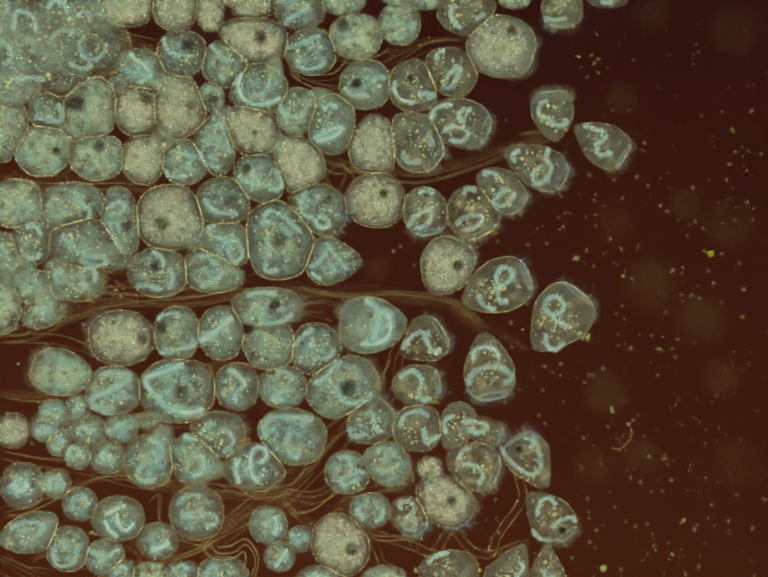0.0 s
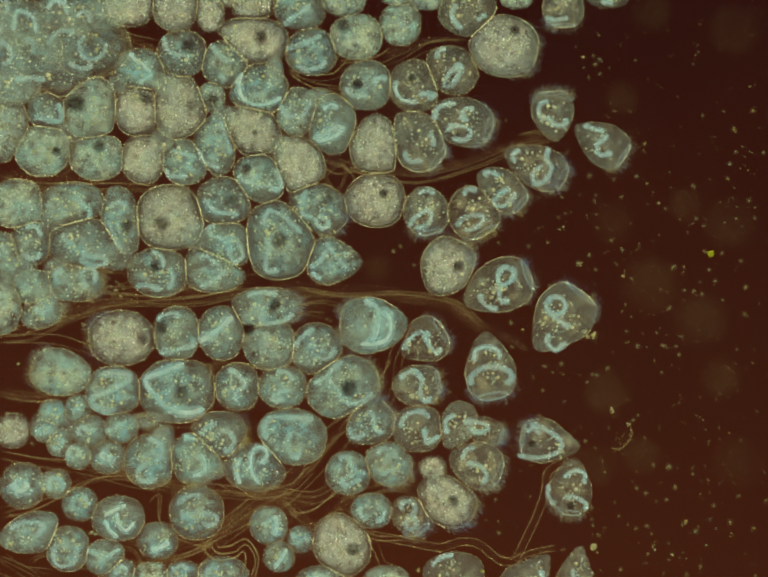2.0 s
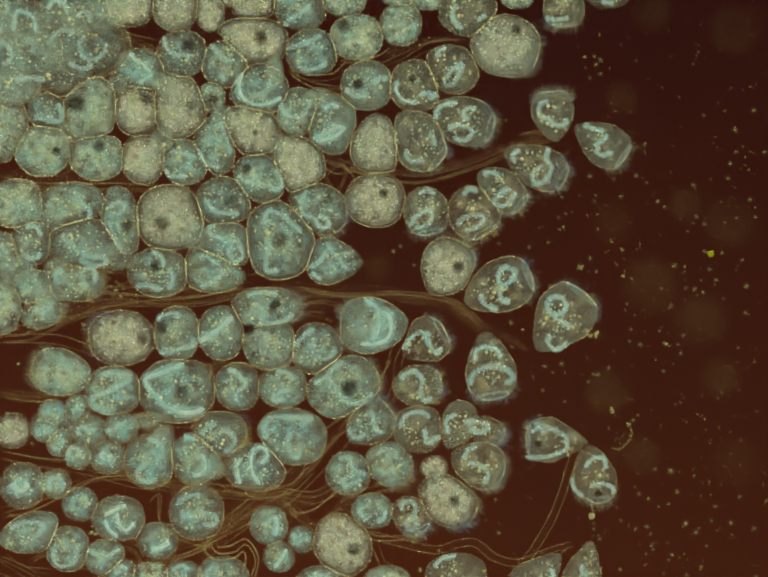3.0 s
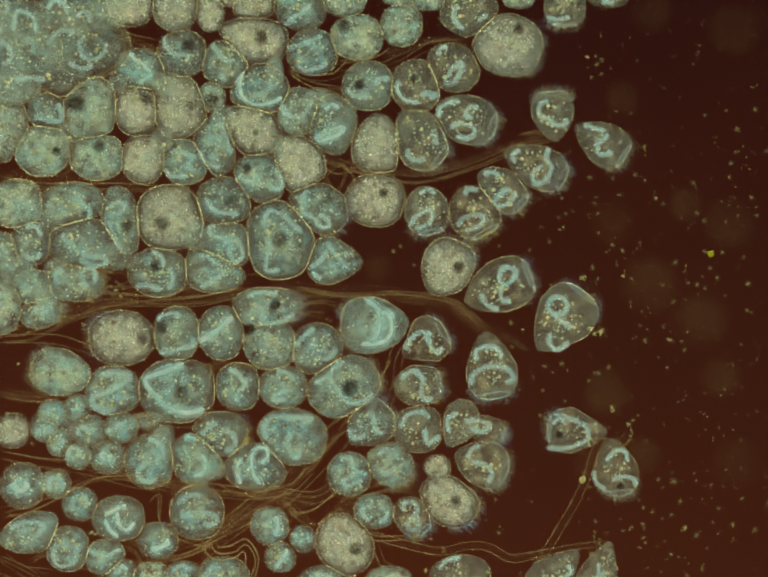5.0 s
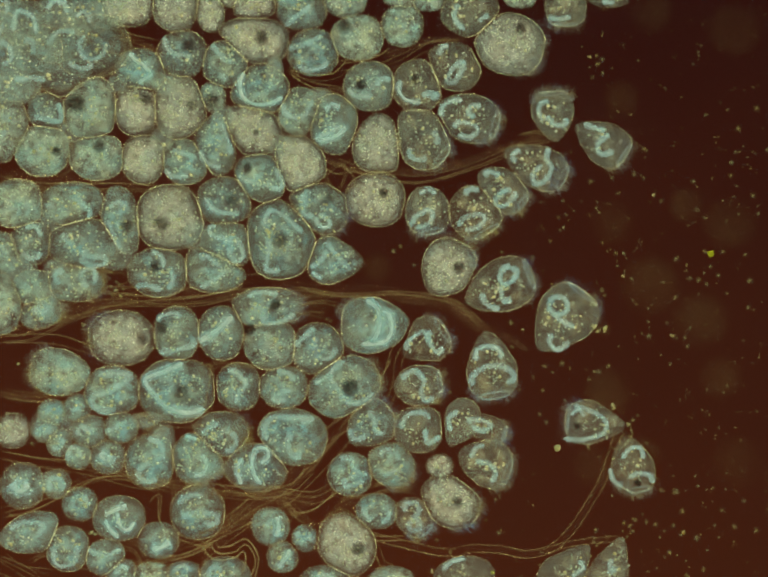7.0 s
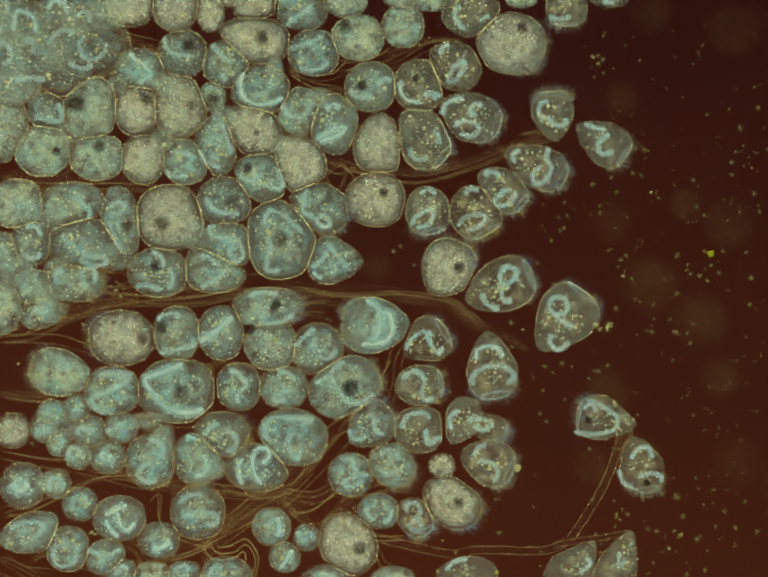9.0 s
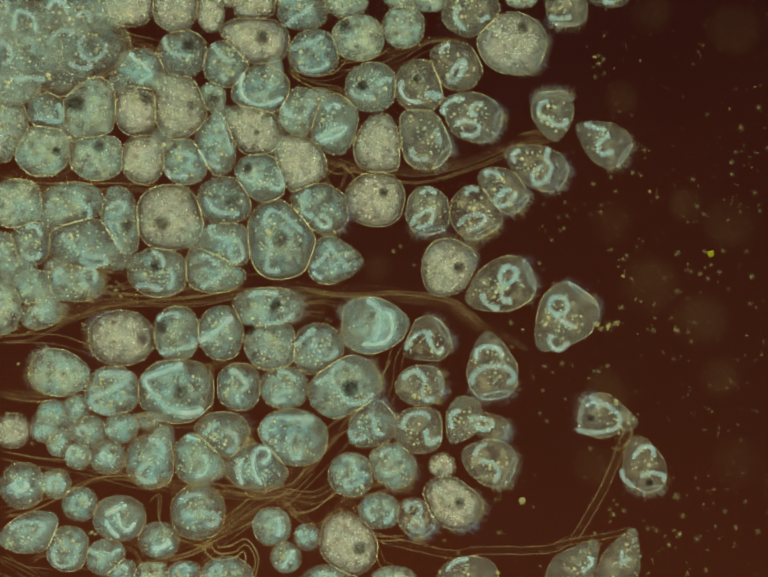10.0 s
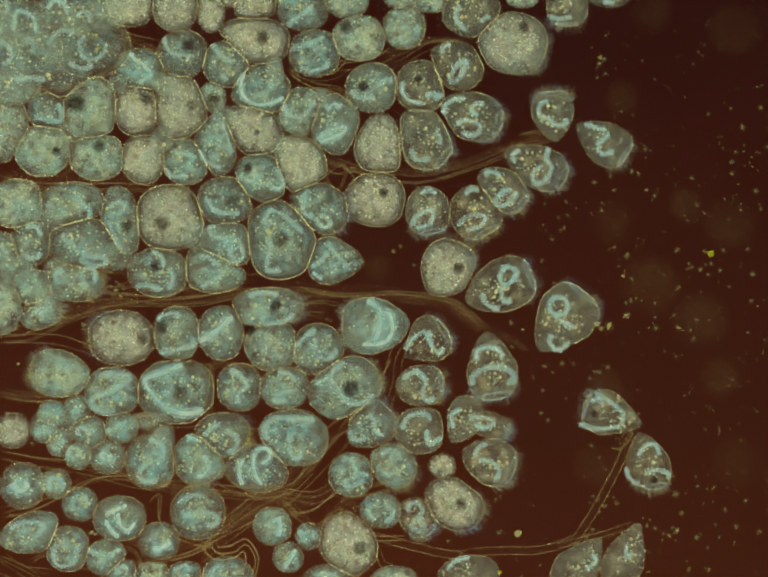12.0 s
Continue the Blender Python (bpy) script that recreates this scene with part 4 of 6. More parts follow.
def swaying(table, count, strands, wide, label):
    """A stalk that bends, as a chain of stiff pieces; returns the pieces with their rows."""
    top = tagged(new("stalk"), label, "stalk", "stalks of the colony")
    chain = []
    for s in range(strands):
        off = (s - (strands - 1) / 2) * 0.006
        lines = {t: sway_points(table, t, count + 1) for t in table}
        longest = max(np.linalg.norm(np.diff(p, axis=0), axis=1).max() for p in lines.values())
        half = longest * 0.56
        for k in range(count):
            v, f = tube([(-half, 0, 0), (-half * 0.3, 0, 0), (half * 0.3, 0, 0), (half, 0, 0)], [wide] * 4, 14, caps=False)
            hollow = len(f)
            # added gold threads on both sides stand in for the tube's bright lit edges
            for side in (-0.93, 0.88):
                v2, f2 = tube([(-half, wide * side, 0), (0, wide * side, 0), (half, wide * side, 0)], [0.00042] * 3, 6, len(v), caps=False)
                v, f = v + v2, f + f2
            me = mesh_of("stalk_piece", v, f, STALK)
            me.materials.append(FIBRE)
            me.polygons.foreach_set("material_index", [0 if q < hollow else 1 for q in range(len(me.polygons))])
            piece = part("stalk_piece", me, top)
            rows = []
            for t, p in lines.items():
                d = p[k + 1] - p[k]
                mid = (p[k] + p[k + 1]) / 2
                n = np.array([-d[1], d[0]]) / (np.linalg.norm(d) + 1e-9)
                mid = mid + n * off * (1 + 0.5 * math.sin(k * 0.9))
                rows.append((t, pose(mid[0], mid[1], wide + 0.002 + 0.004 * s, 0, 0, math.degrees(math.atan2(d[1], d[0])))))
            chain.append((piece, rows))
    return chain


CHAINS = swaying(SWAY_MAIN, 40, 1, 0.0085, "brown see-through stalk drifting straight in the water")
CHAINS += swaying(SWAY_BRANCH, 24, 1, 0.0085, "brown stalk branch pulled along by two ciliates")
CHAINS += swaying(SWAY_FAR_BRANCH, 14, 1, 0.006, "thin brown stalk branch trailing in the water")


# ---- debris in the water ----
SPECKS = {}
SPECK_LOOKS = {
    "b": (SPECK_BRIGHT, "bright pale yellow speck of debris in the water"),
    "m": (SPECK, "dull olive speck of debris in the water"),
    "d": (SPECK, "tiny dim brown speck of debris in the water"),
    "y": (SPECK_YELLOW, "round bright yellow-green algal cell on the slide"),
    "Y": (SPECK_BRIGHT, "bright yellow grain drifting past the ciliates"),
}


def speck(key, x, y, r, kind):
    material, label = SPECK_LOOKS[kind]
    r = r * {"b": 0.8, "m": 0.7, "d": 0.55, "y": 0.72, "Y": 0.68}[kind]
    if kind in "yY":
        spots = [(np.zeros(3), r * 0.9)]
        for _ in range(4 if kind == "y" else 6):
            w = rng.uniform(0, 6.28)
            spots.append((np.array([math.cos(w), math.sin(w), rng.uniform(-0.3, 0.3)]) * r * rng.uniform(0.5, 0.9), r * rng.uniform(0.25, 0.5)))
    else:
        spots = []
        for _ in range(rng.randint(2, 6)):
            w, d = rng.uniform(0, 6.28), r * (rng.uniform(0.5, 1.4) if spots else 0)
            spots.append((np.array([math.cos(w) * d, math.sin(w) * d, rng.uniform(-0.2, 0.2) * r]), r * (rng.uniform(0.16, 0.4) if spots else 0.5)))
    v, f = balls(spots, kind in "yY")
    if kind in "yY":
        v[:len(BALL_V)] = list(BALL_V * r * 0.95)
    halo_v, halo_f, solid_faces = list(v), list(f), len(f)
    if kind not in "yY":
        for k in (2.1, 1.7, 1.35, 1.05, 0.8):
            halo_f += [tuple(i + len(halo_v) for i in q) for q in SEED_F]
            halo_v += list(SEED_V * np.array([k, k, 0.8]) * r)
    me = mesh_of("debris", halo_v, halo_f, material)
    me.materials.append(SPECK_HALO)
    me.polygons.foreach_set("material_index", [0 if i < solid_faces else 1 for i in range(len(me.polygons))])
    ob = new("debris_speck" if kind != "y" else "algal_cell", me)
    ob.location = (x, y, r * 0.9 + 0.001)
    SPECKS[key] = tagged(ob, label, "debris" if kind != "y" else "alga", "specks in the water")


speck(0, 0.4007, 0.4774, 0.004, "b")
speck(1, 0.4279, 0.4804, 0.004, "m")
speck(2, 0.4420, 0.4733, 0.005, "m")
speck(3, 0.4328, 0.4641, 0.006, "m")
speck(4, 0.4420, 0.4441, 0.004, "m")
speck(5, 0.4178, 0.4360, 0.004, "m")
speck(6, 0.4058, 0.4562, 0.003, "d")
speck(7, 0.5137, 0.4713, 0.004, "d")
speck(8, 0.5056, 0.3664, 0.004, "m")
speck(9, 0.6540, 0.3563, 0.004, "m")
speck(10, 0.6974, 0.3643, 0.004, "d")
speck(11, 0.7567, 0.3652, 0.006, "m")
speck(12, 0.7174, 0.3259, 0.006, "m")
speck(13, 0.7245, 0.2815, 0.005, "m")
speck(14, 0.7379, 0.2917, 0.003, "d")
speck(15, 0.7760, 0.2765, 0.005, "m")
speck(16, 0.7123, 0.2563, 0.006, "d")
speck(17, 0.7053, 0.2240, 0.005, "m")
speck(18, 0.6357, 0.2089, 0.005, "m")
speck(19, 0.5358, 0.3007, 0.005, "m")
speck(20, 0.5380, 0.2826, 0.003, "d")
speck(21, 0.6107, 0.3341, 0.003, "d")
speck(22, 0.5965, 0.2937, 0.003, "d")
speck(23, 0.4228, 0.2341, 0.005, "m")
speck(24, 0.4743, 0.2240, 0.005, "m")
speck(25, 0.5207, 0.2291, 0.005, "m")
speck(26, 0.5361, 0.2231, 0.002, "m")
speck(27, 0.5439, 0.2109, 0.005, "d")
speck(28, 0.4361, 0.1938, 0.003, "m")
speck(29, 0.4329, 0.1816, 0.005, "m")
speck(30, 0.4027, 0.1938, 0.003, "d")
speck(31, 0.6469, 0.4875, 0.004, "d")
speck(32, 0.6368, 0.4622, 0.004, "d")
speck(33, 0.4976, 0.5188, 0.003, "d")
speck(34, 0.4350, 0.5279, 0.003, "d")
speck(35, 0.2513, 0.3462, 0.003, "m")
speck(36, 0.3876, 0.4986, 0.003, "d")
speck(37, 0.4894, 0.1857, 0.005, "m")
speck(38, 0.5692, 0.1706, 0.004, "b")
speck(39, 0.5833, 0.1584, 0.005, "m")
speck(40, 0.7486, 0.1776, 0.006, "m")
speck(41, 0.6408, 0.1372, 0.005, "m")
speck(42, 0.6579, 0.1231, 0.005, "m")
speck(43, 0.6247, 0.1090, 0.004, "d")
speck(44, 0.7225, 0.1403, 0.005, "d")
speck(45, 0.7600, 0.1413, 0.004, "m")
speck(46, 0.4370, 0.1292, 0.004, "m")
speck(47, 0.4652, 0.1019, 0.005, "m")
speck(48, 0.4442, 0.1666, 0.002, "d")
speck(49, 0.5098, 0.1302, 0.002, "m")
speck(50, 0.5260, 0.0898, 0.002, "m")
speck(51, 0.4905, 0.0797, 0.004, "m")
speck(52, 0.4876, 0.0848, 0.002, "b")
speck(53, 0.5208, 0.0777, 0.003, "m")
speck(54, 0.4168, 0.0777, 0.005, "m")
speck(55, 0.3955, 0.0626, 0.006, "b")
speck(56, 0.4139, 0.0515, 0.002, "m")
speck(57, 0.4319, 0.0464, 0.005, "d")
speck(58, 0.4925, 0.0262, 0.004, "b")
speck(59, 0.4957, 0.0363, 0.002, "b")
speck(60, 0.5107, 0.0202, 0.004, "m")
speck(61, 0.5139, 0.0111, 0.002, "m")
speck(62, 0.4793, 0.0494, 0.005, "d")
speck(63, 0.6620, 0.0757, 0.005, "m")
speck(64, 0.6737, 0.0716, 0.009, "y")
speck(65, 0.6953, 0.0716, 0.005, "m")
speck(66, 0.7326, 0.0515, 0.005, "m")
speck(67, 0.5943, 0.0373, 0.006, "m")
speck(68, 0.6680, 0.0363, 0.005, "m")
speck(69, 0.6791, 0.0111, 0.005, "m")
speck(70, 0.6125, -0.0131, 0.005, "m")
speck(71, 0.6317, -0.0151, 0.005, "m")
speck(72, 0.6498, -0.0202, 0.005, "m")
speck(73, 0.7416, -0.0010, 0.006, "m")
speck(74, 0.6942, -0.0283, 0.005, "d")
speck(75, 0.5662, -0.0081, 0.004, "m")
speck(76, 0.5785, -0.0141, 0.002, "m")
speck(77, 0.6469, 0.0061, 0.004, "d")
speck(78, 0.5811, -0.0494, 0.006, "m")
speck(79, 0.5663, -0.0545, 0.002, "m")
speck(80, 0.7386, -0.0575, 0.005, "m")
speck(81, 0.4906, -0.0353, 0.003, "m")
speck(82, 0.4955, -0.0636, 0.004, "d")
speck(83, 0.4784, -0.0515, 0.004, "d")
speck(84, 0.4824, -0.0949, 0.004, "m")
speck(85, 0.6055, -0.1050, 0.004, "m")
speck(86, 0.6653, -0.1040, 0.002, "m")
speck(87, 0.5510, -0.0969, 0.005, "d")
speck(88, 0.5085, -0.1231, 0.006, "m")
speck(89, 0.5661, -0.1251, 0.005, "b")
speck(90, 0.5743, -0.1292, 0.004, "d")
speck(91, 0.5933, -0.1241, 0.005, "d")
speck(92, 0.5994, -0.1413, 0.005, "m")
speck(93, 0.4825, -0.1171, 0.003, "m")
speck(94, 0.7206, -0.1312, 0.004, "d")
speck(95, 0.4521, -0.1645, 0.005, "m")
speck(96, 0.4299, -0.1786, 0.005, "m")
speck(97, 0.5632, -0.1786, 0.004, "m")
speck(98, 0.4218, -0.1776, 0.005, "d")
speck(99, 0.4127, -0.1927, 0.005, "d")
speck(100, 0.4956, -0.1625, 0.003, "d")
speck(101, 0.5209, -0.0495, 0.002, "m")
speck(102, 0.0192, 0.0777, 0.004, "b")
speck(103, 0.0343, 0.0858, 0.004, "m")
speck(104, 0.0616, 0.0484, 0.004, "m")
speck(105, 0.2341, 0.0969, 0.004, "m")
speck(106, 0.2967, 0.0908, 0.004, "m")
speck(107, 0.3653, 0.1907, 0.004, "m")
speck(108, 0.3744, 0.1554, 0.004, "m")
speck(109, 0.3593, 0.1463, 0.004, "m")
speck(110, 0.3623, 0.1221, 0.004, "m")
speck(111, 0.3694, 0.1282, 0.003, "b")
speck(112, 0.3270, 0.1282, 0.003, "d")
speck(113, 0.3189, 0.1887, 0.004, "d")
speck(114, 0.2634, -0.1201, 0.004, "m")
speck(115, 0.2614, -0.0696, 0.005, "m")
speck(116, 0.2857, -0.0848, 0.003, "b")
speck(117, 0.3320, -0.1604, 0.005, "m")
speck(118, 0.3643, -0.1554, 0.005, "m")
speck(119, 0.3068, -0.1827, 0.004, "m")
speck(120, 0.3472, -0.1726, 0.003, "m")
speck(121, 0.2584, -0.1474, 0.003, "d")
speck(122, 0.1352, -0.2129, 0.004, "m")
speck(123, 0.3189, -0.2614, 0.004, "m")
speck(124, 0.3320, -0.2785, 0.004, "m")
speck(125, -0.7539, -0.1554, 0.004, "b")
speck(126, -0.6197, -0.0747, 0.004, "b")
speck(127, -0.5965, -0.5056, 0.004, "b")
speck(128, -0.7429, -0.0969, 0.003, "m")
speck(129, -0.7255, -0.3189, 0.005, "m")
speck(130, -0.7712, -0.4653, 0.003, "m")
speck(131, 0.2301, -0.4350, 0.004, "m")
speck(132, 0.2361, -0.5035, 0.005, "m")
speck(133, 0.2109, -0.4774, 0.004, "d")
speck(134, 0.1897, -0.4834, 0.004, "m")
speck(135, 0.0767, -0.5158, 0.003, "b")
speck(136, 0.1978, -0.5812, 0.005, "y")
speck(137, 0.0646, -0.5812, 0.005, "b")
speck(138, 0.3240, -0.5430, 0.004, "m")
speck(139, 0.3875, -0.5560, 0.005, "m")
speck(140, 0.1040, -0.5409, 0.004, "m")
speck(141, 0.3270, -0.2099, 0.004, "m")
speck(142, 0.3694, -0.2331, 0.004, "d")
speck(143, 0.2785, -0.2079, 0.004, "d")
speck(144, 0.4702, -0.2492, 0.006, "b")
speck(145, 0.5137, -0.2715, 0.004, "b")
speck(146, 0.5045, -0.2795, 0.005, "b")
speck(147, 0.5228, -0.2614, 0.004, "d")
speck(148, 0.4622, -0.2856, 0.004, "d")
speck(149, 0.5057, -0.2988, 0.003, "m")
speck(150, 0.4117, -0.3078, 0.005, "d")
speck(151, 0.5360, -0.3038, 0.003, "m")
speck(152, 0.5459, -0.3451, 0.005, "m")
speck(153, 0.5790, -0.3500, 0.007, "m")
speck(154, 0.4471, -0.3623, 0.004, "d")
speck(155, 0.5086, -0.3885, 0.005, "m")
speck(156, 0.5287, -0.3995, 0.006, "m")
speck(157, 0.5006, -0.3754, 0.004, "d")
speck(158, 0.4067, -0.3704, 0.004, "m")
speck(159, 0.5510, -0.4178, 0.004, "m")
speck(160, 0.5732, -0.4178, 0.005, "m")
speck(161, 0.4188, -0.4339, 0.005, "m")
speck(162, 0.4653, -0.4198, 0.004, "d")
speck(163, 0.4753, -0.4511, 0.005, "d")
speck(164, 0.4219, -0.4602, 0.004, "m")
speck(165, 0.4229, -0.4733, 0.004, "m")
speck(166, 0.6741, -0.4450, 0.005, "m")
speck(167, 0.6165, -0.4773, 0.005, "b")
speck(168, 0.6117, -0.4845, 0.003, "m")
speck(169, 0.6397, -0.4954, 0.006, "m")
speck(170, 0.6470, -0.4885, 0.003, "d")
speck(171, 0.7093, -0.4792, 0.006, "m")
speck(172, 0.7587, -0.4934, 0.006, "m")
speck(173, 0.7275, -0.4258, 0.005, "m")
speck(174, 0.7852, -0.4350, 0.004, "m")
speck(175, 0.5187, -0.4904, 0.005, "m")
speck(176, 0.5428, -0.4853, 0.006, "d")
speck(177, 0.5531, -0.5056, 0.004, "d")
speck(178, 0.4379, -0.4975, 0.005, "m")
speck(179, 0.4228, -0.5217, 0.005, "m")
speck(180, 0.5560, -0.5308, 0.005, "m")
speck(181, 0.5592, -0.5400, 0.003, "b")
speck(182, 0.5440, -0.5470, 0.004, "m")
speck(183, 0.5864, -0.5238, 0.004, "d")
speck(184, 0.5933, -0.5469, 0.005, "b")
speck(185, 0.5865, -0.5582, 0.003, "m")
speck(186, 0.6097, -0.5531, 0.003, "d")
speck(187, 0.6488, -0.5711, 0.005, "m")
speck(188, 0.6216, -0.5883, 0.005, "m")
speck(189, 0.6619, -0.5257, 0.006, "d")
speck(190, 0.6681, -0.4733, 0.004, "m")
speck(191, 0.6298, -0.3744, 0.004, "m")
speck(192, 0.6620, -0.3905, 0.005, "d")
speck(193, 0.6873, -0.3997, 0.004, "d")
speck(194, 0.6489, -0.3916, 0.004, "d")
speck(195, 0.6843, -0.2210, 0.004, "m")
speck(196, 0.6772, -0.2331, 0.004, "d")
speck(197, 0.6440, -0.2281, 0.003, "m")
speck(198, 0.5965, -0.3543, 0.003, "d")
speck(199, 0.7025, -0.2281, 0.003, "d")
speck(200, 0.6622, -0.2897, 0.003, "m")
speck(201, 0.6894, -0.2877, 0.003, "m")
speck(202, 0.7680, -0.2533, 0.004, "d")
speck(203, 0.7357, -0.3119, 0.004, "d")
speck(204, 0.4517, -0.5758, 0.01, "Y")
speck(205, 0.4884, -0.5782, 0.005, "m")
speck(206, 0.4350, -0.5339, 0.004, "d")
speck(207, 0.5762, -0.5863, 0.005, "d")
speck(208, 0.7629, -0.5913, 0.005, "m")
speck(209, 0.5911, -0.3944, 0.007, "d")
speck(210, 0.4195, -0.0998, 0.009, "b")
speck(211, 0.4025, -0.0948, 0.007, "b")
speck(212, 0.4097, -0.1019, 0.005, "b")
speck(221, -0.5642, 0.0040, 0.004, "m")
speck(222, -0.5540, -0.0040, 0.005, "b")
speck(223, -0.5460, 0.0091, 0.004, "m")
speck(224, -0.5379, -0.0010, 0.004, "m")
speck(225, -0.5591, -0.0131, 0.004, "m")
speck(226, -0.5430, -0.0151, 0.003, "b")
speck(227, -0.5511, 0.0141, 0.003, "m")
speck(228, -0.7126, -0.1282, 0.003, "m")
speck(229, -0.7025, -0.1242, 0.003, "m")
speck(230, -0.1171, -0.0636, 0.003, "m")
speck(231, -0.1090, -0.0666, 0.003, "m")
speck(232, -0.1221, 0.1605, 0.004, "b")
speck(233, -0.5267, 0.4349, 0.005, "b")
speck(234, -0.1019, 0.1171, 0.004, "b")
speck(235, -0.6034, -0.5035, 0.005, "b")


def torn_skin():
    """The shed skin of a dead cell: a curled rim with a row of grains and a pale film."""
    rim = spline([(0.4700, -0.3290), (0.4880, -0.3290), (0.5030, -0.3170), (0.5110, -0.2990), (0.5090, -0.2850)], 30)
    top = tagged(new("torn_skin"), "faint torn skin of a dead cell with bright grains", "debris")
    path = np.column_stack([rim, 0.004 + 0.004 * np.sin(np.linspace(0, 9, 30))])
    v, f = tube(path, [0.0006] * 30, 6)
    part("curled_rim", mesh_of("curled_rim", v, f, FIBRE), top)
    inner = np.array([0.488, -0.308])
    sheet, faces = [], []
    for k in range(6):
        e = 1 - k / 6
        sheet += [(*(inner + (q - inner) * e), 0.003 + 0.006 * (1 - e)) for q in rim]
    for k in range(5):
        faces += [(k * 30 + j, k * 30 + j + 1, k * 30 + 31 + j, k * 30 + 30 + j) for j in range(29)]
    part("film", mesh_of("torn_film", sheet, faces, FAINT), top)
    spots = [((*(q + np.array([rng.gauss(0, 0.0015), rng.gauss(0, 0.0015)])), 0.005), rng.uniform(0.0010, 0.0021)) for q in rim[::2]]
    spots += [((0.492 + rng.gauss(0, 0.010), -0.306 + rng.gauss(0, 0.010), 0.004), rng.uniform(0.0007, 0.0015)) for _ in range(16)]
    v, f = balls(spots)
    tagged(part("grains", mesh_of("torn_skin_grains", v, f, SPECK), top), kind="stuff")


torn_skin()


def plankton(x, y, r):
    """A faint cell far below the plane of sharp view."""
    v, f = [], []
    for k in (1.0, 0.93, 0.86, 0.78, 0.68, 0.55):
        f += [tuple(i + len(v) for i in q) for q in BALL_F]
        v += list(BALL_V * np.array([1, 1, 0.5]) * r * k)
    ob = new("plankton_cell", mesh_of("plankton_cell", v, f, FAINT))
    ob.location = (x, y, -0.35)
    tagged(ob, "faint blurred brown cell deep below the slide", "plankton", "faint cells below")


plankton(0.578, 0.010, 0.073)
plankton(0.519, 0.416, 0.045)
plankton(0.583, 0.603, 0.053)
plankton(0.765, 0.565, 0.066)
plankton(0.498, 0.143, 0.053)
plankton(0.754, 0.143, 0.066)
plankton(0.487, -0.225, 0.059)
plankton(0.770, -0.380, 0.066)
plankton(0.690, -0.071, 0.069)
plankton(-0.015, 0.047, 0.038)
plankton(0.733, -0.193, 0.053)
plankton(0.460, -0.386, 0.053)
plankton(0.658, 0.181, 0.043)
plankton(-0.154, -0.033, 0.043)
plankton(-0.314, -0.493, 0.038)
plankton(0.562, -0.364, 0.048)


def dust(x0, x1, y0, y1, count):
    """Countless fine particles hanging in one part of the open water."""
    spots = []
    while len(spots) < count:
        x, y = rng.uniform(x0, x1), rng.uniform(y0, y1)
        for _ in range(rng.choice((1, 1, 1, 2, 3, 4))):
            spots.append((np.array([x + rng.gauss(0, 0.003), y + rng.gauss(0, 0.003), rng.uniform(0.002, 0.006)]), 0.0006 + 0.0015 * rng.random() ** 2))
    v, f = balls(spots)
    ob = new("fine_dust", mesh_of("fine_dust", v, f, DUST_GRAIN))
    return tagged(ob, "fine olive dust scattered through the water", "dust", kind="stuff")


DUST = [dust(0.36, 0.84, 0.25, 0.62, 190), dust(0.30, 0.84, -0.06, 0.25, 190), dust(0.34, 0.84, -0.32, -0.06, 170), dust(0.22, 0.84, -0.62, -0.32, 230)]


# ---- what moves ----
def glide(ob, *steps):
    """Drift from where it stands, in thousandths, at 3, 6, 9 and 12 seconds."""
    m = ob.matrix_basis.copy()
    rows = [(0, m)]
    for k in range(4):
        rows.append((3 * k + 3, Matrix.Translation((steps[2 * k] * MM, steps[2 * k + 1] * MM, 0)) @ m))
    walk(ob, rows)


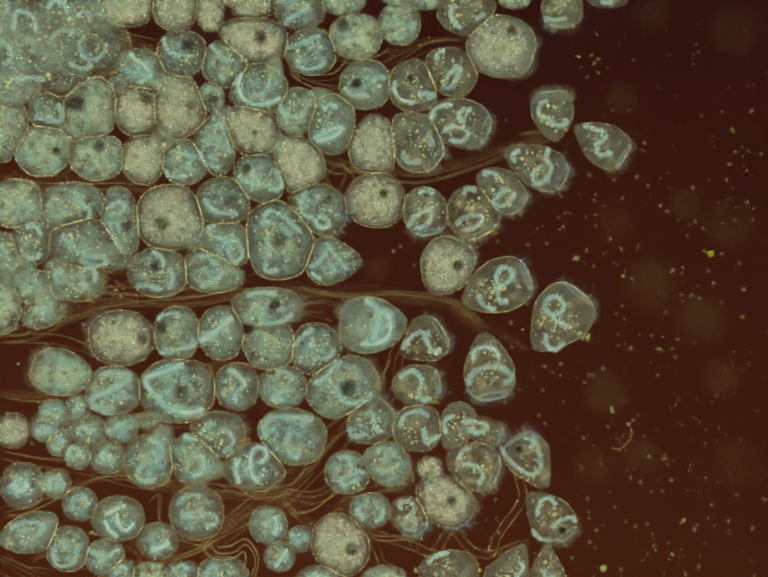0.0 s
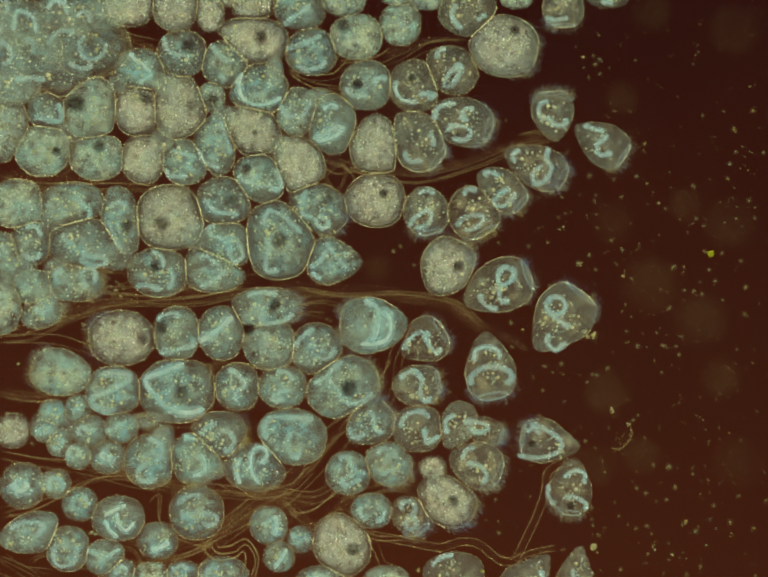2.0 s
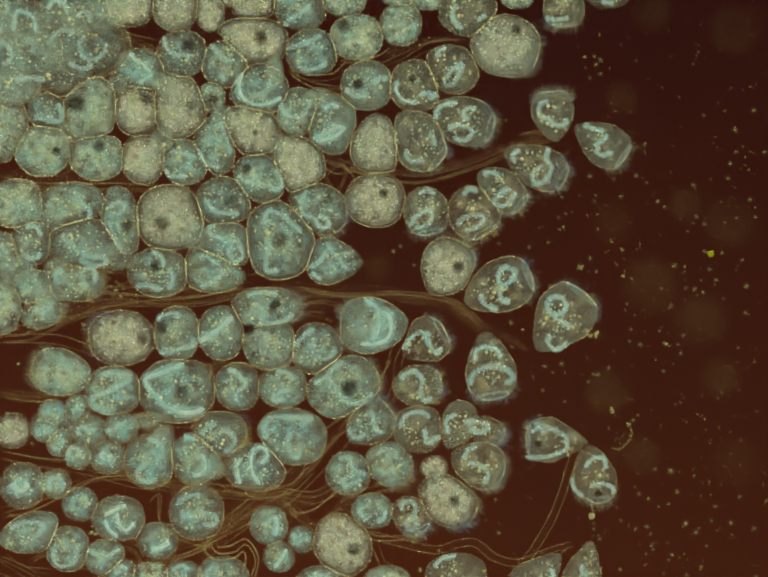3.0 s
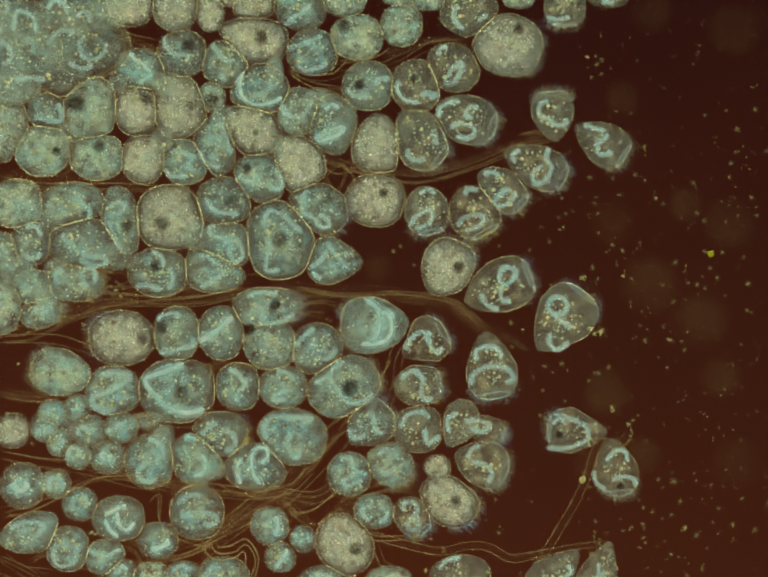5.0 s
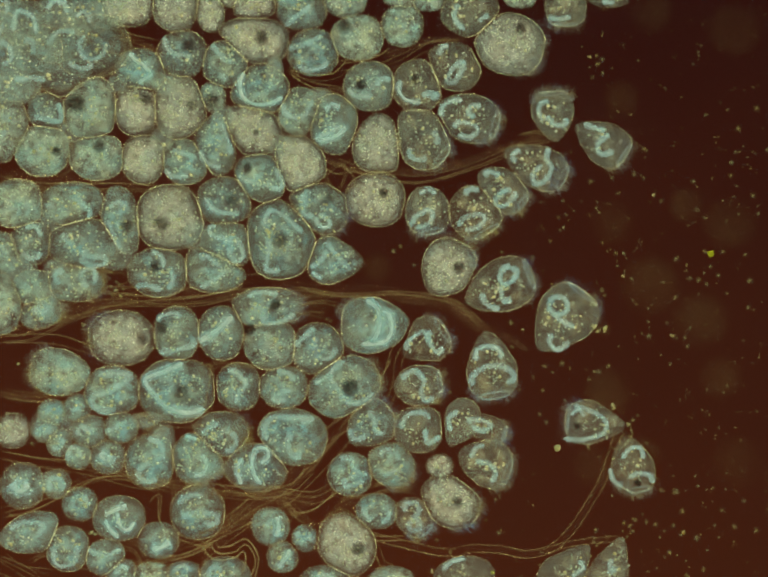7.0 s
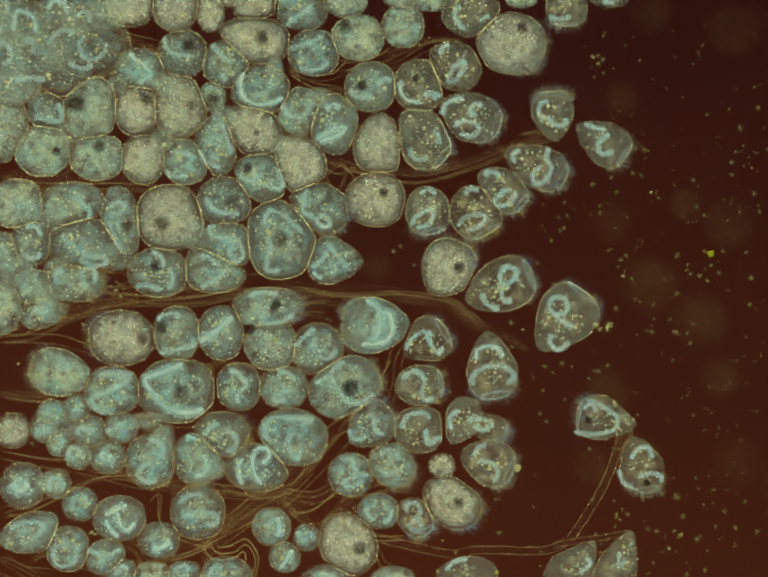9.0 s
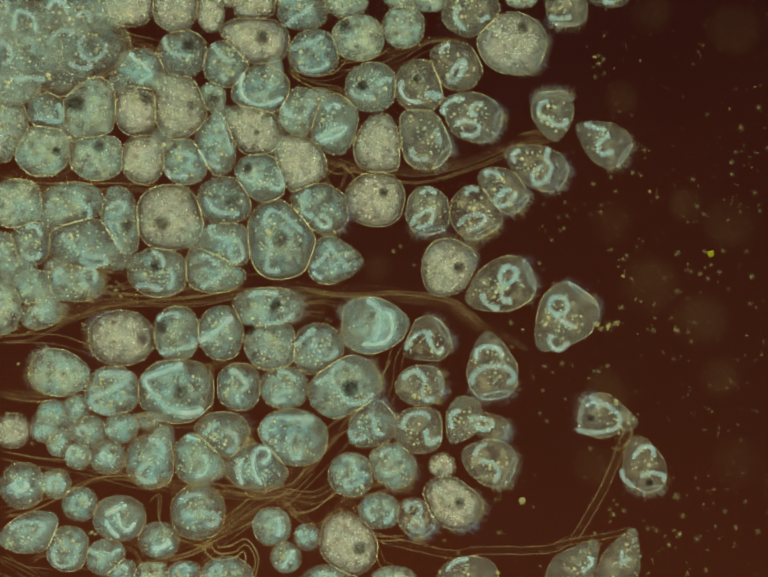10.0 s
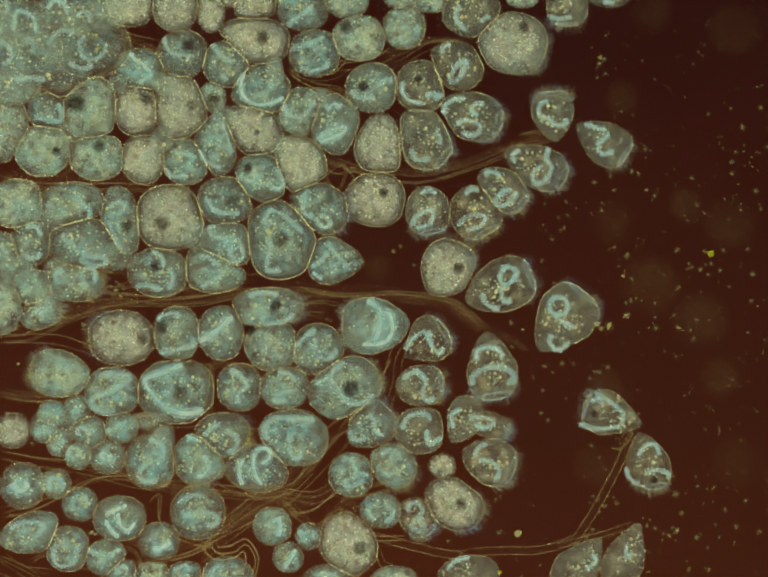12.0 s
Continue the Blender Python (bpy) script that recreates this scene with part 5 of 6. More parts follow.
def motions():
    for piece, rows in CHAINS:
        walk(piece, rows)
    glide(ZOOIDS[13]["ob"], 0.5, -0.1, 1.0, -0.1, 1.5, -0.1, 1.9, -0.3)
    glide(ZOOIDS[18]["ob"], 0.5, 0.0, 1.0, 0.1, 1.4, 0.2, 1.8, 0.0)
    glide(ZOOIDS[19]["ob"], 0.7, 0.0, 1.5, 0.1, 2.2, 0.2, 2.7, 0.0)
    glide(ZOOIDS[20]["ob"], 0.4, -0.0, 0.9, 0.0, 1.4, 0.0, 1.7, -0.1)
    glide(ZOOIDS[25]["ob"], 0.5, 0.0, 1.0, 0.2, 1.5, 0.3, 1.8, 0.2)
    glide(ZOOIDS[26]["ob"], 1.1, -0.2, 2.3, -0.3, 3.4, -0.4, 4.3, -0.8)
    glide(ZOOIDS[27]["ob"], 0.8, -0.1, 1.6, -0.0, 2.4, -0.0, 3.1, -0.3)
    glide(ZOOIDS[28]["ob"], 1.3, -0.1, 2.7, 0.1, 4.1, 0.1, 5.1, -0.2)
    glide(ZOOIDS[29]["ob"], 1.9, -0.9, 3.9, -1.4, 5.9, -2.0, 7.7, -3.1)
    glide(ZOOIDS[30]["ob"], 1.6, -0.7, 3.2, -1.2, 4.7, -1.7, 6.3, -2.6)
    glide(ZOOIDS[31]["ob"], 0.9, -0.2, 1.8, -0.3, 2.6, -0.4, 3.3, -0.8)
    glide(ZOOIDS[32]["ob"], 1.6, -1.2, 3.1, -1.9, 4.6, -2.6, 6.5, -3.9)
    glide(ZOOIDS[33]["ob"], 2.6, -1.8, 4.9, -3.6, 7.2, -5.6, 9.4, -8.0)
    glide(ZOOIDS[34]["ob"], 1.8, -1.1, 3.4, -1.8, 5.1, -2.6, 6.9, -3.9)
    glide(ZOOIDS[35]["ob"], 3.2, -1.8, 7.3, -3.0, 11.1, -4.2, 13.6, -5.9)
    glide(ZOOIDS[36]["ob"], 1.7, 0.0, 3.6, 0.1, 5.4, 0.2, 6.8, 0.1)
    glide(ZOOIDS[37]["ob"], 1.9, -0.0, 3.9, -0.0, 5.8, -0.0, 7.4, -0.0)
    glide(ZOOIDS[38]["ob"], 0.8, 0.2, 2.1, 0.6, 3.3, 1.0, 4.0, 0.9)
    glide(ZOOIDS[39]["ob"], 0.6, 0.1, 1.5, 0.4, 2.3, 0.6, 2.8, 0.4)
    glide(ZOOIDS[40]["ob"], 0.5, 0.3, 1.6, 1.1, 2.8, 1.6, 3.3, 1.6)
    glide(ZOOIDS[41]["ob"], 0.3, 0.4, 1.4, 1.3, 2.6, 2.0, 3.1, 1.9)
    glide(ZOOIDS[42]["ob"], 3.5, 0.5, 6.7, 1.3, 9.4, 1.9, 11.5, 1.8)
    glide(ZOOIDS[43]["ob"], 0.0, 0.5, 0.0, 1.2, 0.0, 1.8, 0.0, 1.7)
    glide(ZOOIDS[44]["ob"], 0.6, 0.1, 1.4, 0.5, 2.1, 0.7, 2.6, 0.6)
    glide(ZOOIDS[45]["ob"], 0.7, 0.4, 1.7, 1.0, 2.7, 1.6, 3.3, 1.5)
    glide(ZOOIDS[46]["ob"], 3.5, -0.1, 7.5, 0.2, 11.6, 0.1, 15.5, -1.3)
    glide(ZOOIDS[47]["ob"], 2.9, 5.6, 5.8, 9.7, 9.0, 12.3, 12.4, 13.2)
    glide(ZOOIDS[48]["ob"], 9.0, 1.8, 16.0, 4.1, 21.2, 6.1, 24.5, 6.9)
    glide(ZOOIDS[49]["ob"], 9.0, 3.6, 16.8, 7.8, 22.7, 11.4, 25.8, 12.9)
    glide(ZOOIDS[50]["ob"], 5.3, 2.2, 10.3, 4.9, 14.4, 6.4, 17.0, 5.1)
    glide(ZOOIDS[52]["ob"], 0.3, 0.4, 1.4, 1.6, 2.5, 2.8, 3.2, 2.8)
    glide(ZOOIDS[54]["ob"], 1.0, 0.3, 1.9, 0.7, 2.6, 1.0, 2.9, 1.0)
    glide(ZOOIDS[55]["ob"], 1.5, 0.1, 3.0, 0.7, 4.1, 1.2, 4.5, 0.8)
    glide(ZOOIDS[56]["ob"], 1.9, -0.2, 3.7, 0.2, 4.9, 0.5, 5.2, 0.1)
    glide(ZOOIDS[57]["ob"], 0.4, -2.3, 1.4, -3.3, 1.8, -3.8, 0.7, -5.0)
    glide(ZOOIDS[58]["ob"], 4.0, 0.5, 6.3, 1.2, 7.3, 1.5, 7.3, 1.1)
    glide(ZOOIDS[59]["ob"], 5.2, -0.0, 7.9, 0.1, 8.8, -0.0, 8.8, -0.5)
    glide(ZOOIDS[60]["ob"], 3.2, 0.4, 5.1, 1.4, 5.9, 1.7, 6.2, 0.1)
    glide(ZOOIDS[61]["ob"], 2.2, -0.2, 4.1, 0.2, 5.5, 0.4, 6.2, -0.1)
    glide(ZOOIDS[62]["ob"], 2.2, -0.4, 4.2, -0.3, 6.0, -0.2, 7.7, -0.9)
    glide(ZOOIDS[63]["ob"], 1.4, -1.2, 2.4, -1.8, 3.4, -2.7, 5.3, -4.5)
    glide(ZOOIDS[64]["ob"], 3.6, 2.1, 7.4, 6.0, 11.0, 10.0, 14.1, 12.7)
    glide(ZOOIDS[65]["ob"], 3.3, 0.5, 6.7, 2.8, 10.2, 6.2, 13.8, 9.6)
    glide(ZOOIDS[66]["ob"], 10.6, 1.8, 22.0, 4.2, 30.7, 6.4, 33.1, 8.0)
    glide(ZOOIDS[72]["ob"], 13.6, -5.5, 27.1, -10.5, 37.2, -12.7, 40.6, -9.7)
    glide(ZOOIDS[73]["ob"], 5.3, 0.3, 9.6, -1.0, 13.8, -3.2, 18.7, -5.8)
    glide(ZOOIDS[74]["ob"], 8.9, 1.7, 17.8, 4.2, 24.0, 6.0, 25.1, 5.8)
    glide(ZOOIDS[75]["ob"], 3.9, -0.2, 8.3, -1.9, 12.6, -3.5, 16.6, -3.5)
    glide(ZOOIDS[76]["ob"], 3.8, -1.8, 6.7, -3.1, 9.2, -4.0, 11.5, -4.5)
    glide(ZOOIDS[77]["ob"], 2.7, -1.7, 5.3, -3.2, 7.4, -4.3, 8.2, -4.7)
    glide(ZOOIDS[78]["ob"], 4.6, -1.0, 11.0, -1.7, 17.2, -1.6, 21.4, -0.4)
    glide(ZOOIDS[79]["ob"], 4.5, 0.5, 11.0, 1.1, 16.2, 1.8, 16.5, 2.3)
    glide(ZOOIDS[80]["ob"], -0.1, -1.8, 0.7, -3.8, 1.5, -5.7, 1.6, -7.3)
    glide(ZOOIDS[81]["ob"], 0.5, 0.1, 1.1, -0.4, 2.0, -1.3, 3.1, -2.2)
    glide(ZOOIDS[82]["ob"], 1.4, -0.1, 3.2, -0.4, 5.0, -1.0, 6.5, -1.7)
    glide(ZOOIDS[83]["ob"], 2.7, 0.0, 5.1, 0.0, 7.3, -0.6, 9.2, -2.2)
    glide(ZOOIDS[84]["ob"], 2.2, 0.1, 4.3, 0.1, 6.2, -0.4, 7.8, -1.7)
    glide(ZOOIDS[85]["ob"], 0.8, 0.1, 1.8, 0.3, 2.8, 0.1, 3.3, -0.8)
    glide(ZOOIDS[89]["ob"], -0.1, 0.0, -0.6, 0.1, -1.0, -0.3, -0.9, -1.6)
    glide(ZOOIDS[91]["ob"], -0.3, 0.0, -1.0, 0.0, -1.7, -0.4, -1.6, -1.8)
    glide(ZOOIDS[92]["ob"], -0.5, 0.0, -1.6, 0.1, -2.6, -0.5, -2.6, -2.4)
    glide(ZOOIDS[93]["ob"], -0.5, 0.0, -1.6, 0.1, -2.6, -0.5, -2.6, -2.5)
    glide(ZOOIDS[98]["ob"], 0.4, 0.1, 1.3, 0.3, 2.1, 0.3, 2.5, -0.1)
    glide(ZOOIDS[99]["ob"], 0.3, 0.6, 1.5, 1.2, 2.7, 1.3, 3.0, 0.6)
    glide(ZOOIDS[100]["ob"], 0.3, 0.4, 1.6, 0.8, 2.9, 0.9, 3.3, 0.3)
    glide(ZOOIDS[103]["ob"], 0.3, 0.0, 0.9, 0.1, 1.6, 0.1, 1.9, -0.1)
    glide(ZOOIDS[104]["ob"], 0.3, 0.0, 1.1, 0.1, 1.9, 0.1, 2.4, -0.1)
    glide(ZOOIDS[105]["ob"], 0.4, 0.1, 1.5, 0.2, 2.7, 0.2, 3.4, 0.0)
    glide(ZOOIDS[106]["ob"], 0.4, 0.1, 2.0, 0.2, 3.8, 0.2, 4.8, 0.0)
    glide(ZOOIDS[107]["ob"], 0.3, -0.4, 3.3, -0.7, 7.0, -0.8, 9.9, -0.5)
    glide(ZOOIDS[108]["ob"], 1.1, -0.2, 3.4, -1.7, 5.9, -2.8, 7.9, -2.0)
    glide(ZOOIDS[109]["ob"], 3.1, -1.0, 8.3, 0.5, 13.7, 3.0, 17.2, 5.1)
    glide(ZOOIDS[110]["ob"], -1.3, -1.1, 3.4, -1.8, 10.8, -2.0, 17.3, -1.7)
    glide(ZOOIDS[111]["ob"], 5.2, -0.9, 11.4, -1.9, 16.6, -2.2, 18.9, -1.4)
    glide(ZOOIDS[112]["ob"], 2.6, -0.3, 8.0, 0.0, 13.3, 0.8, 15.9, 1.6)
    glide(ZOOIDS[123]["ob"], -0.3, 0.0, -1.0, 0.0, -1.6, -0.4, -1.6, -1.7)
    glide(ZOOIDS[127]["ob"], -0.6, 0.0, -1.9, 0.1, -3.0, -0.6, -3.0, -2.7)
    glide(ZOOIDS[128]["ob"], -0.1, -0.0, -0.8, 0.1, -1.5, -0.4, -1.6, -1.9)
    glide(ZOOIDS[129]["ob"], 0.2, -0.1, -0.3, 0.2, -1.0, -0.1, -1.8, -1.6)
    glide(ZOOIDS[130]["ob"], 0.5, 0.0, 1.0, 0.1, 1.5, 0.1, 1.7, -0.2)
    glide(ZOOIDS[131]["ob"], 0.5, 0.1, 1.2, 0.2, 1.7, 0.3, 2.1, 0.1)
    glide(ZOOIDS[132]["ob"], 0.7, 0.2, 1.7, 0.6, 2.5, 0.8, 3.0, 0.7)
    glide(ZOOIDS[133]["ob"], 0.8, 0.1, 1.7, 0.5, 2.5, 0.7, 2.9, 0.5)
    glide(ZOOIDS[134]["ob"], 0.9, -0.0, 1.7, 0.0, 2.4, -0.1, 2.9, -0.5)
    glide(ZOOIDS[136]["ob"], 1.1, -0.1, 2.2, -0.1, 3.1, -0.4, 3.7, -1.1)
    glide(ZOOIDS[137]["ob"], 1.6, -0.0, 2.9, 0.1, 4.0, -0.2, 4.6, -1.4)
    glide(ZOOIDS[138]["ob"], 1.5, -0.3, 3.0, -0.2, 4.1, -0.3, 4.6, -1.1)
    glide(ZOOIDS[139]["ob"], 1.8, 0.2, 3.2, 0.5, 4.2, 0.3, 4.7, -1.3)
    glide(ZOOIDS[140]["ob"], 1.5, -0.0, 2.8, -0.1, 3.9, -0.5, 4.9, -1.7)
    glide(ZOOIDS[141]["ob"], 1.1, -0.1, 2.3, -0.3, 3.4, -0.9, 4.3, -1.8)
    glide(ZOOIDS[142]["ob"], 3.0, -1.5, 5.9, -2.1, 8.3, -2.7, 9.9, -3.9)
    glide(ZOOIDS[143]["ob"], 3.8, 0.7, 7.0, 1.7, 9.4, 2.4, 11.0, 2.6)
    glide(ZOOIDS[144]["ob"], 1.3, 0.3, 2.5, 0.7, 3.5, 1.0, 4.1, 1.0)
    glide(ZOOIDS[145]["ob"], 5.3, 0.4, 9.8, 1.3, 13.2, 2.0, 15.5, 2.0)
    glide(ZOOIDS[146]["ob"], 2.7, -1.4, 5.2, -2.6, 7.5, -3.9, 9.6, -5.7)
    glide(ZOOIDS[153]["ob"], 0.6, -0.1, 1.2, -0.1, 1.7, -0.2, 2.2, -0.4)
    glide(ZOOIDS[154]["ob"], 1.3, -0.5, 2.6, -0.8, 3.9, -1.1, 5.0, -1.8)
    glide(ZOOIDS[155]["ob"], 2.6, -1.6, 4.9, -3.3, 7.1, -5.1, 9.3, -7.2)
    walk(ZOOIDS[67]["ob"], [(0, pose(0.3023, -0.3564, 0.0556, 0, 0, 122)), (0.5, pose(0.3083, -0.3423, 0.0556, 0, 0, 133)), (1, pose(0.3143, -0.3313, 0.0556, 0, 0, 143)), (2, pose(0.3413, -0.3143, 0.0556, 0, 0, 170)), (3, pose(0.3534, -0.3103, 0.0556, 0, 0, 176)), (5, pose(0.3964, -0.2913, 0.0556, 0, 0, 177)), (7, pose(0.4334, -0.2753, 0.0556, 0, 0, 174)), (9, pose(0.4565, -0.2673, 0.0556, 0, 0, 169)), (10.5, pose(0.4625, -0.2623, 0.0556, 0, 0, 167)), (12, pose(0.4685, -0.2593, 0.0556, 0, 0, 162))])
    walk(ZOOIDS[68]["ob"], [(0, pose(0.3363, -0.4635, 0.0556, 0, 0, -50)), (0.5, pose(0.3413, -0.4555, 0.0556, 0, 0, -70)), (1, pose(0.3463, -0.4454, 0.0556, 0, 0, -85)), (2, pose(0.3814, -0.4034, 0.0556, 0, 0, -96)), (3, pose(0.4284, -0.3784, 0.0556, 0, 0, -82)), (5, pose(0.4725, -0.3644, 0.0556, 0, 0, -80)), (7, pose(0.5055, -0.3584, 0.0556, 0, 0, -78)), (9, pose(0.5235, -0.3584, 0.0556, 0, 0, -76)), (10.5, pose(0.5305, -0.3564, 0.0556, 0, 0, -76)), (12, pose(0.5375, -0.3524, 0.0556, 0, 0, -76))])
    walk(ZOOIDS[69]["ob"], [(0, pose(0.2573, -0.5816, 0.038, 0, 0, -118)), (0.5, pose(0.2653, -0.5856, 0.038, 0, 0, -122)), (1, pose(0.2743, -0.5886, 0.038, 0, 0, -126)), (2, pose(0.2943, -0.5956, 0.038, 0, 0, -132)), (3, pose(0.3153, -0.5906, 0.038, 0, 0, -135)), (5, pose(0.3514, -0.5836, 0.038, 0, 0, -134)), (7, pose(0.3764, -0.5756, 0.038, 0, 0, -132)), (9, pose(0.3904, -0.5696, 0.038, 0, 0, -130)), (10.5, pose(0.3974, -0.5666, 0.038, 0, 0, -130)), (12, pose(0.4034, -0.5636, 0.038, 0, 0, -128))])
    walk(ZOOIDS[70]["ob"], [(0, pose(0.3343, -0.5906, 0.0356, 0, 0, -90)), (0.5, pose(0.3524, -0.5886, 0.0356, 0, 0, -92)), (1, pose(0.3674, -0.5876, 0.0356, 0, 0, -95)), (2, pose(0.3914, -0.5936, 0.0356, 0, 0, -100)), (3, pose(0.4084, -0.5826, 0.0356, 0, 0, -104)), (5, pose(0.4414, -0.5816, 0.0356, 0, 0, -109)), (7, pose(0.4645, -0.5726, 0.0356, 0, 0, -111)), (9, pose(0.4825, -0.5586, 0.0356, 0, 0, -112)), (10.5, pose(0.4905, -0.5505, 0.0356, 0, 0, -112)), (12, pose(0.4975, -0.5425, 0.0356, 0, 0, -112))])
    glide(SPECKS[0], 12.2, -0.6, 20.1, -0.0, 29.0, 0.1, 44.0, -2.0)
    glide(SPECKS[1], 5.6, -1.6, 9.4, -1.1, 13.2, -0.3, 18.5, -0.9)
    glide(SPECKS[2], 4.0, -1.9, 6.8, -1.4, 9.3, -0.4, 12.2, -0.6)
    glide(SPECKS[3], 3.6, -1.9, 6.2, -1.5, 8.4, -0.4, 10.7, -0.5)
    glide(SPECKS[4], 4.5, -1.8, 7.6, -1.4, 10.5, -0.4, 14.2, -0.8)
    glide(SPECKS[5], 6.3, -1.5, 10.6, -1.0, 14.8, -0.3, 21.2, -1.1)
    glide(SPECKS[6], 9.5, -1.1, 15.7, -0.5, 22.5, -0.1, 33.4, -1.6)
    glide(SPECKS[7], 5.6, -1.7, 9.4, -1.8, 13.2, -1.5, 18.8, -1.9)
    glide(SPECKS[8], 2.3, -3.0, 3.1, -7.1, 4.4, -9.8, 7.7, -8.6)
    glide(SPECKS[9], 4.0, 0.6, 7.4, 1.2, 10.7, 2.0, 14.4, 3.2)
    glide(SPECKS[10], 5.1, 1.5, 9.5, 3.3, 13.6, 5.1, 17.9, 6.5)
    glide(SPECKS[11], 5.0, 1.8, 9.2, 4.3, 13.6, 6.6, 19.0, 7.6)
    glide(SPECKS[12], 5.9, 1.4, 11.1, 3.0, 15.9, 4.7, 20.8, 6.3)
    glide(SPECKS[14], 1.7, 0.7, 3.1, 1.4, 4.1, 2.0, 4.7, 2.8)
    glide(SPECKS[15], 7.3, 4.3, 12.0, 7.3, 14.0, 10.4, 12.9, 14.9)
    glide(SPECKS[16], 1.7, 1.3, 3.4, 2.7, 4.6, 4.1, 4.9, 5.1)
    glide(SPECKS[17], 3.3, 3.4, 7.2, 7.3, 10.1, 10.9, 10.6, 13.3)
    glide(SPECKS[18], 1.0, 4.9, 1.3, 10.0, 0.5, 14.9, -1.9, 19.1)
    glide(SPECKS[19], 0.4, -4.2, -0.2, -11.1, -0.3, -15.9, 1.8, -14.0)
    glide(SPECKS[20], 0.4, -4.0, -0.3, -10.5, -0.5, -15.0, 1.5, -13.1)
    glide(SPECKS[21], 1.7, -0.9, 2.7, -2.8, 3.6, -3.9, 5.4, -2.0)
    glide(SPECKS[23], 0.5, -2.2, 1.0, -8.8, 6.6, -19.4, 10.5, -15.4)
    glide(SPECKS[24], -1.4, 1.7, -3.7, 2.7, -6.3, 4.1, -8.7, 7.0)
    glide(SPECKS[25], -1.6, 3.0, -4.2, 5.4, -7.3, 8.1, -10.4, 11.6)
    glide(SPECKS[26], -2.2, 4.7, -5.5, 9.2, -9.5, 13.6, -13.9, 17.5)
    glide(SPECKS[27], -3.2, 6.6, -7.5, 13.7, -12.8, 20.1, -19.1, 24.5)
    glide(SPECKS[28], 0.7, -2.3, 1.8, -9.8, 9.3, -22.8, 14.3, -18.2)
    glide(SPECKS[29], 1.0, -2.8, 2.6, -11.1, 11.3, -25.6, 17.1, -20.8)
    glide(SPECKS[30], 1.0, -2.4, 2.4, -9.0, 9.3, -20.3, 14.0, -16.9)
    glide(SPECKS[33], 6.3, -1.6, 10.5, -1.4, 14.9, -0.9, 21.4, -1.5)
    glide(SPECKS[34], 7.9, -1.3, 13.1, -0.9, 18.7, -0.4, 27.4, -1.4)
    glide(SPECKS[36], 11.1, -0.8, 18.4, -0.2, 26.5, -0.0, 40.0, -1.9)
    glide(SPECKS[37], -2.7, 4.6, -6.3, 9.4, -10.6, 13.8, -15.6, 17.4)
    glide(SPECKS[38], -5.3, 8.8, -11.6, 18.7, -19.3, 27.3, -28.7, 32.2)
    glide(SPECKS[39], -4.6, 8.8, -10.2, 18.5, -17.2, 27.1, -25.7, 32.0)
    glide(SPECKS[40], 5.5, 5.6, 10.3, 11.8, 14.4, 18.0, 17.9, 23.5)
    glide(SPECKS[41], 2.3, 10.3, 3.0, 21.4, 3.0, 30.7, 3.0, 35.4)
    glide(SPECKS[42], 1.9, 9.1, 2.4, 19.0, 2.2, 27.3, 2.0, 31.5)
    glide(SPECKS[43], 1.5, 8.6, 1.9, 18.0, 1.5, 25.9, 0.9, 30.4)
    glide(SPECKS[44], 4.1, 5.3, 7.5, 11.1, 10.3, 16.5, 12.5, 20.8)
    glide(SPECKS[45], 5.1, 5.3, 9.5, 11.1, 13.3, 16.9, 16.3, 22.0)
    glide(SPECKS[46], 3.4, -6.7, 8.2, -23.2, 26.1, -50.8, 38.8, -44.1)
    glide(SPECKS[47], 2.8, -5.7, 6.9, -19.5, 22.1, -42.9, 32.8, -37.2)
    glide(SPECKS[48], 1.1, -2.6, 3.0, -11.2, 13.0, -27.3, 19.4, -22.0)
    glide(SPECKS[49], -2.2, 5.6, -4.9, 11.9, -8.4, 17.5, -13.1, 21.3)
    glide(SPECKS[50], -0.3, 3.4, -0.6, 7.1, -1.3, 10.7, -2.9, 13.7)
    glide(SPECKS[51], 1.2, -1.2, 2.8, -5.1, 8.2, -12.2, 11.8, -9.4)
    glide(SPECKS[52], 1.5, -1.6, 3.5, -6.7, 10.2, -15.9, 14.8, -12.5)
    glide(SPECKS[53], 0.0, 2.3, 0.0, 4.7, -0.2, 7.1, -1.0, 9.2)
    glide(SPECKS[54], 7.9, -15.8, 19.3, -54.5, 61.5, -119.5, 91.4, -103.7)
    glide(SPECKS[55], 9.0, -18.0, 22.0, -62.0, 70.0, -136.0, 104.0, -118.0)
    glide(SPECKS[56], 8.3, -16.6, 20.3, -57.3, 64.7, -125.8, 96.2, -109.1)
    glide(SPECKS[57], 5.8, -11.6, 14.2, -40.0, 45.2, -87.8, 67.2, -76.2)
    glide(SPECKS[62], 0.4, -0.5, 0.9, -1.9, 2.7, -4.5, 4.0, -3.6)
    glide(SPECKS[65], 1.2, 1.8, 2.2, 3.7, 3.0, 5.6, 3.6, 7.1)
    glide(SPECKS[66], 5.4, 7.4, 10.3, 15.2, 14.2, 22.8, 16.8, 29.3)
    glide(SPECKS[67], 3.1, 9.9, 6.7, 20.4, 9.3, 31.2, 9.4, 42.0)
    glide(SPECKS[68], 2.1, 3.7, 3.8, 7.5, 5.1, 11.2, 5.7, 14.7)
    glide(SPECKS[69], 4.6, 6.4, 8.5, 13.5, 11.4, 20.5, 13.2, 26.8)
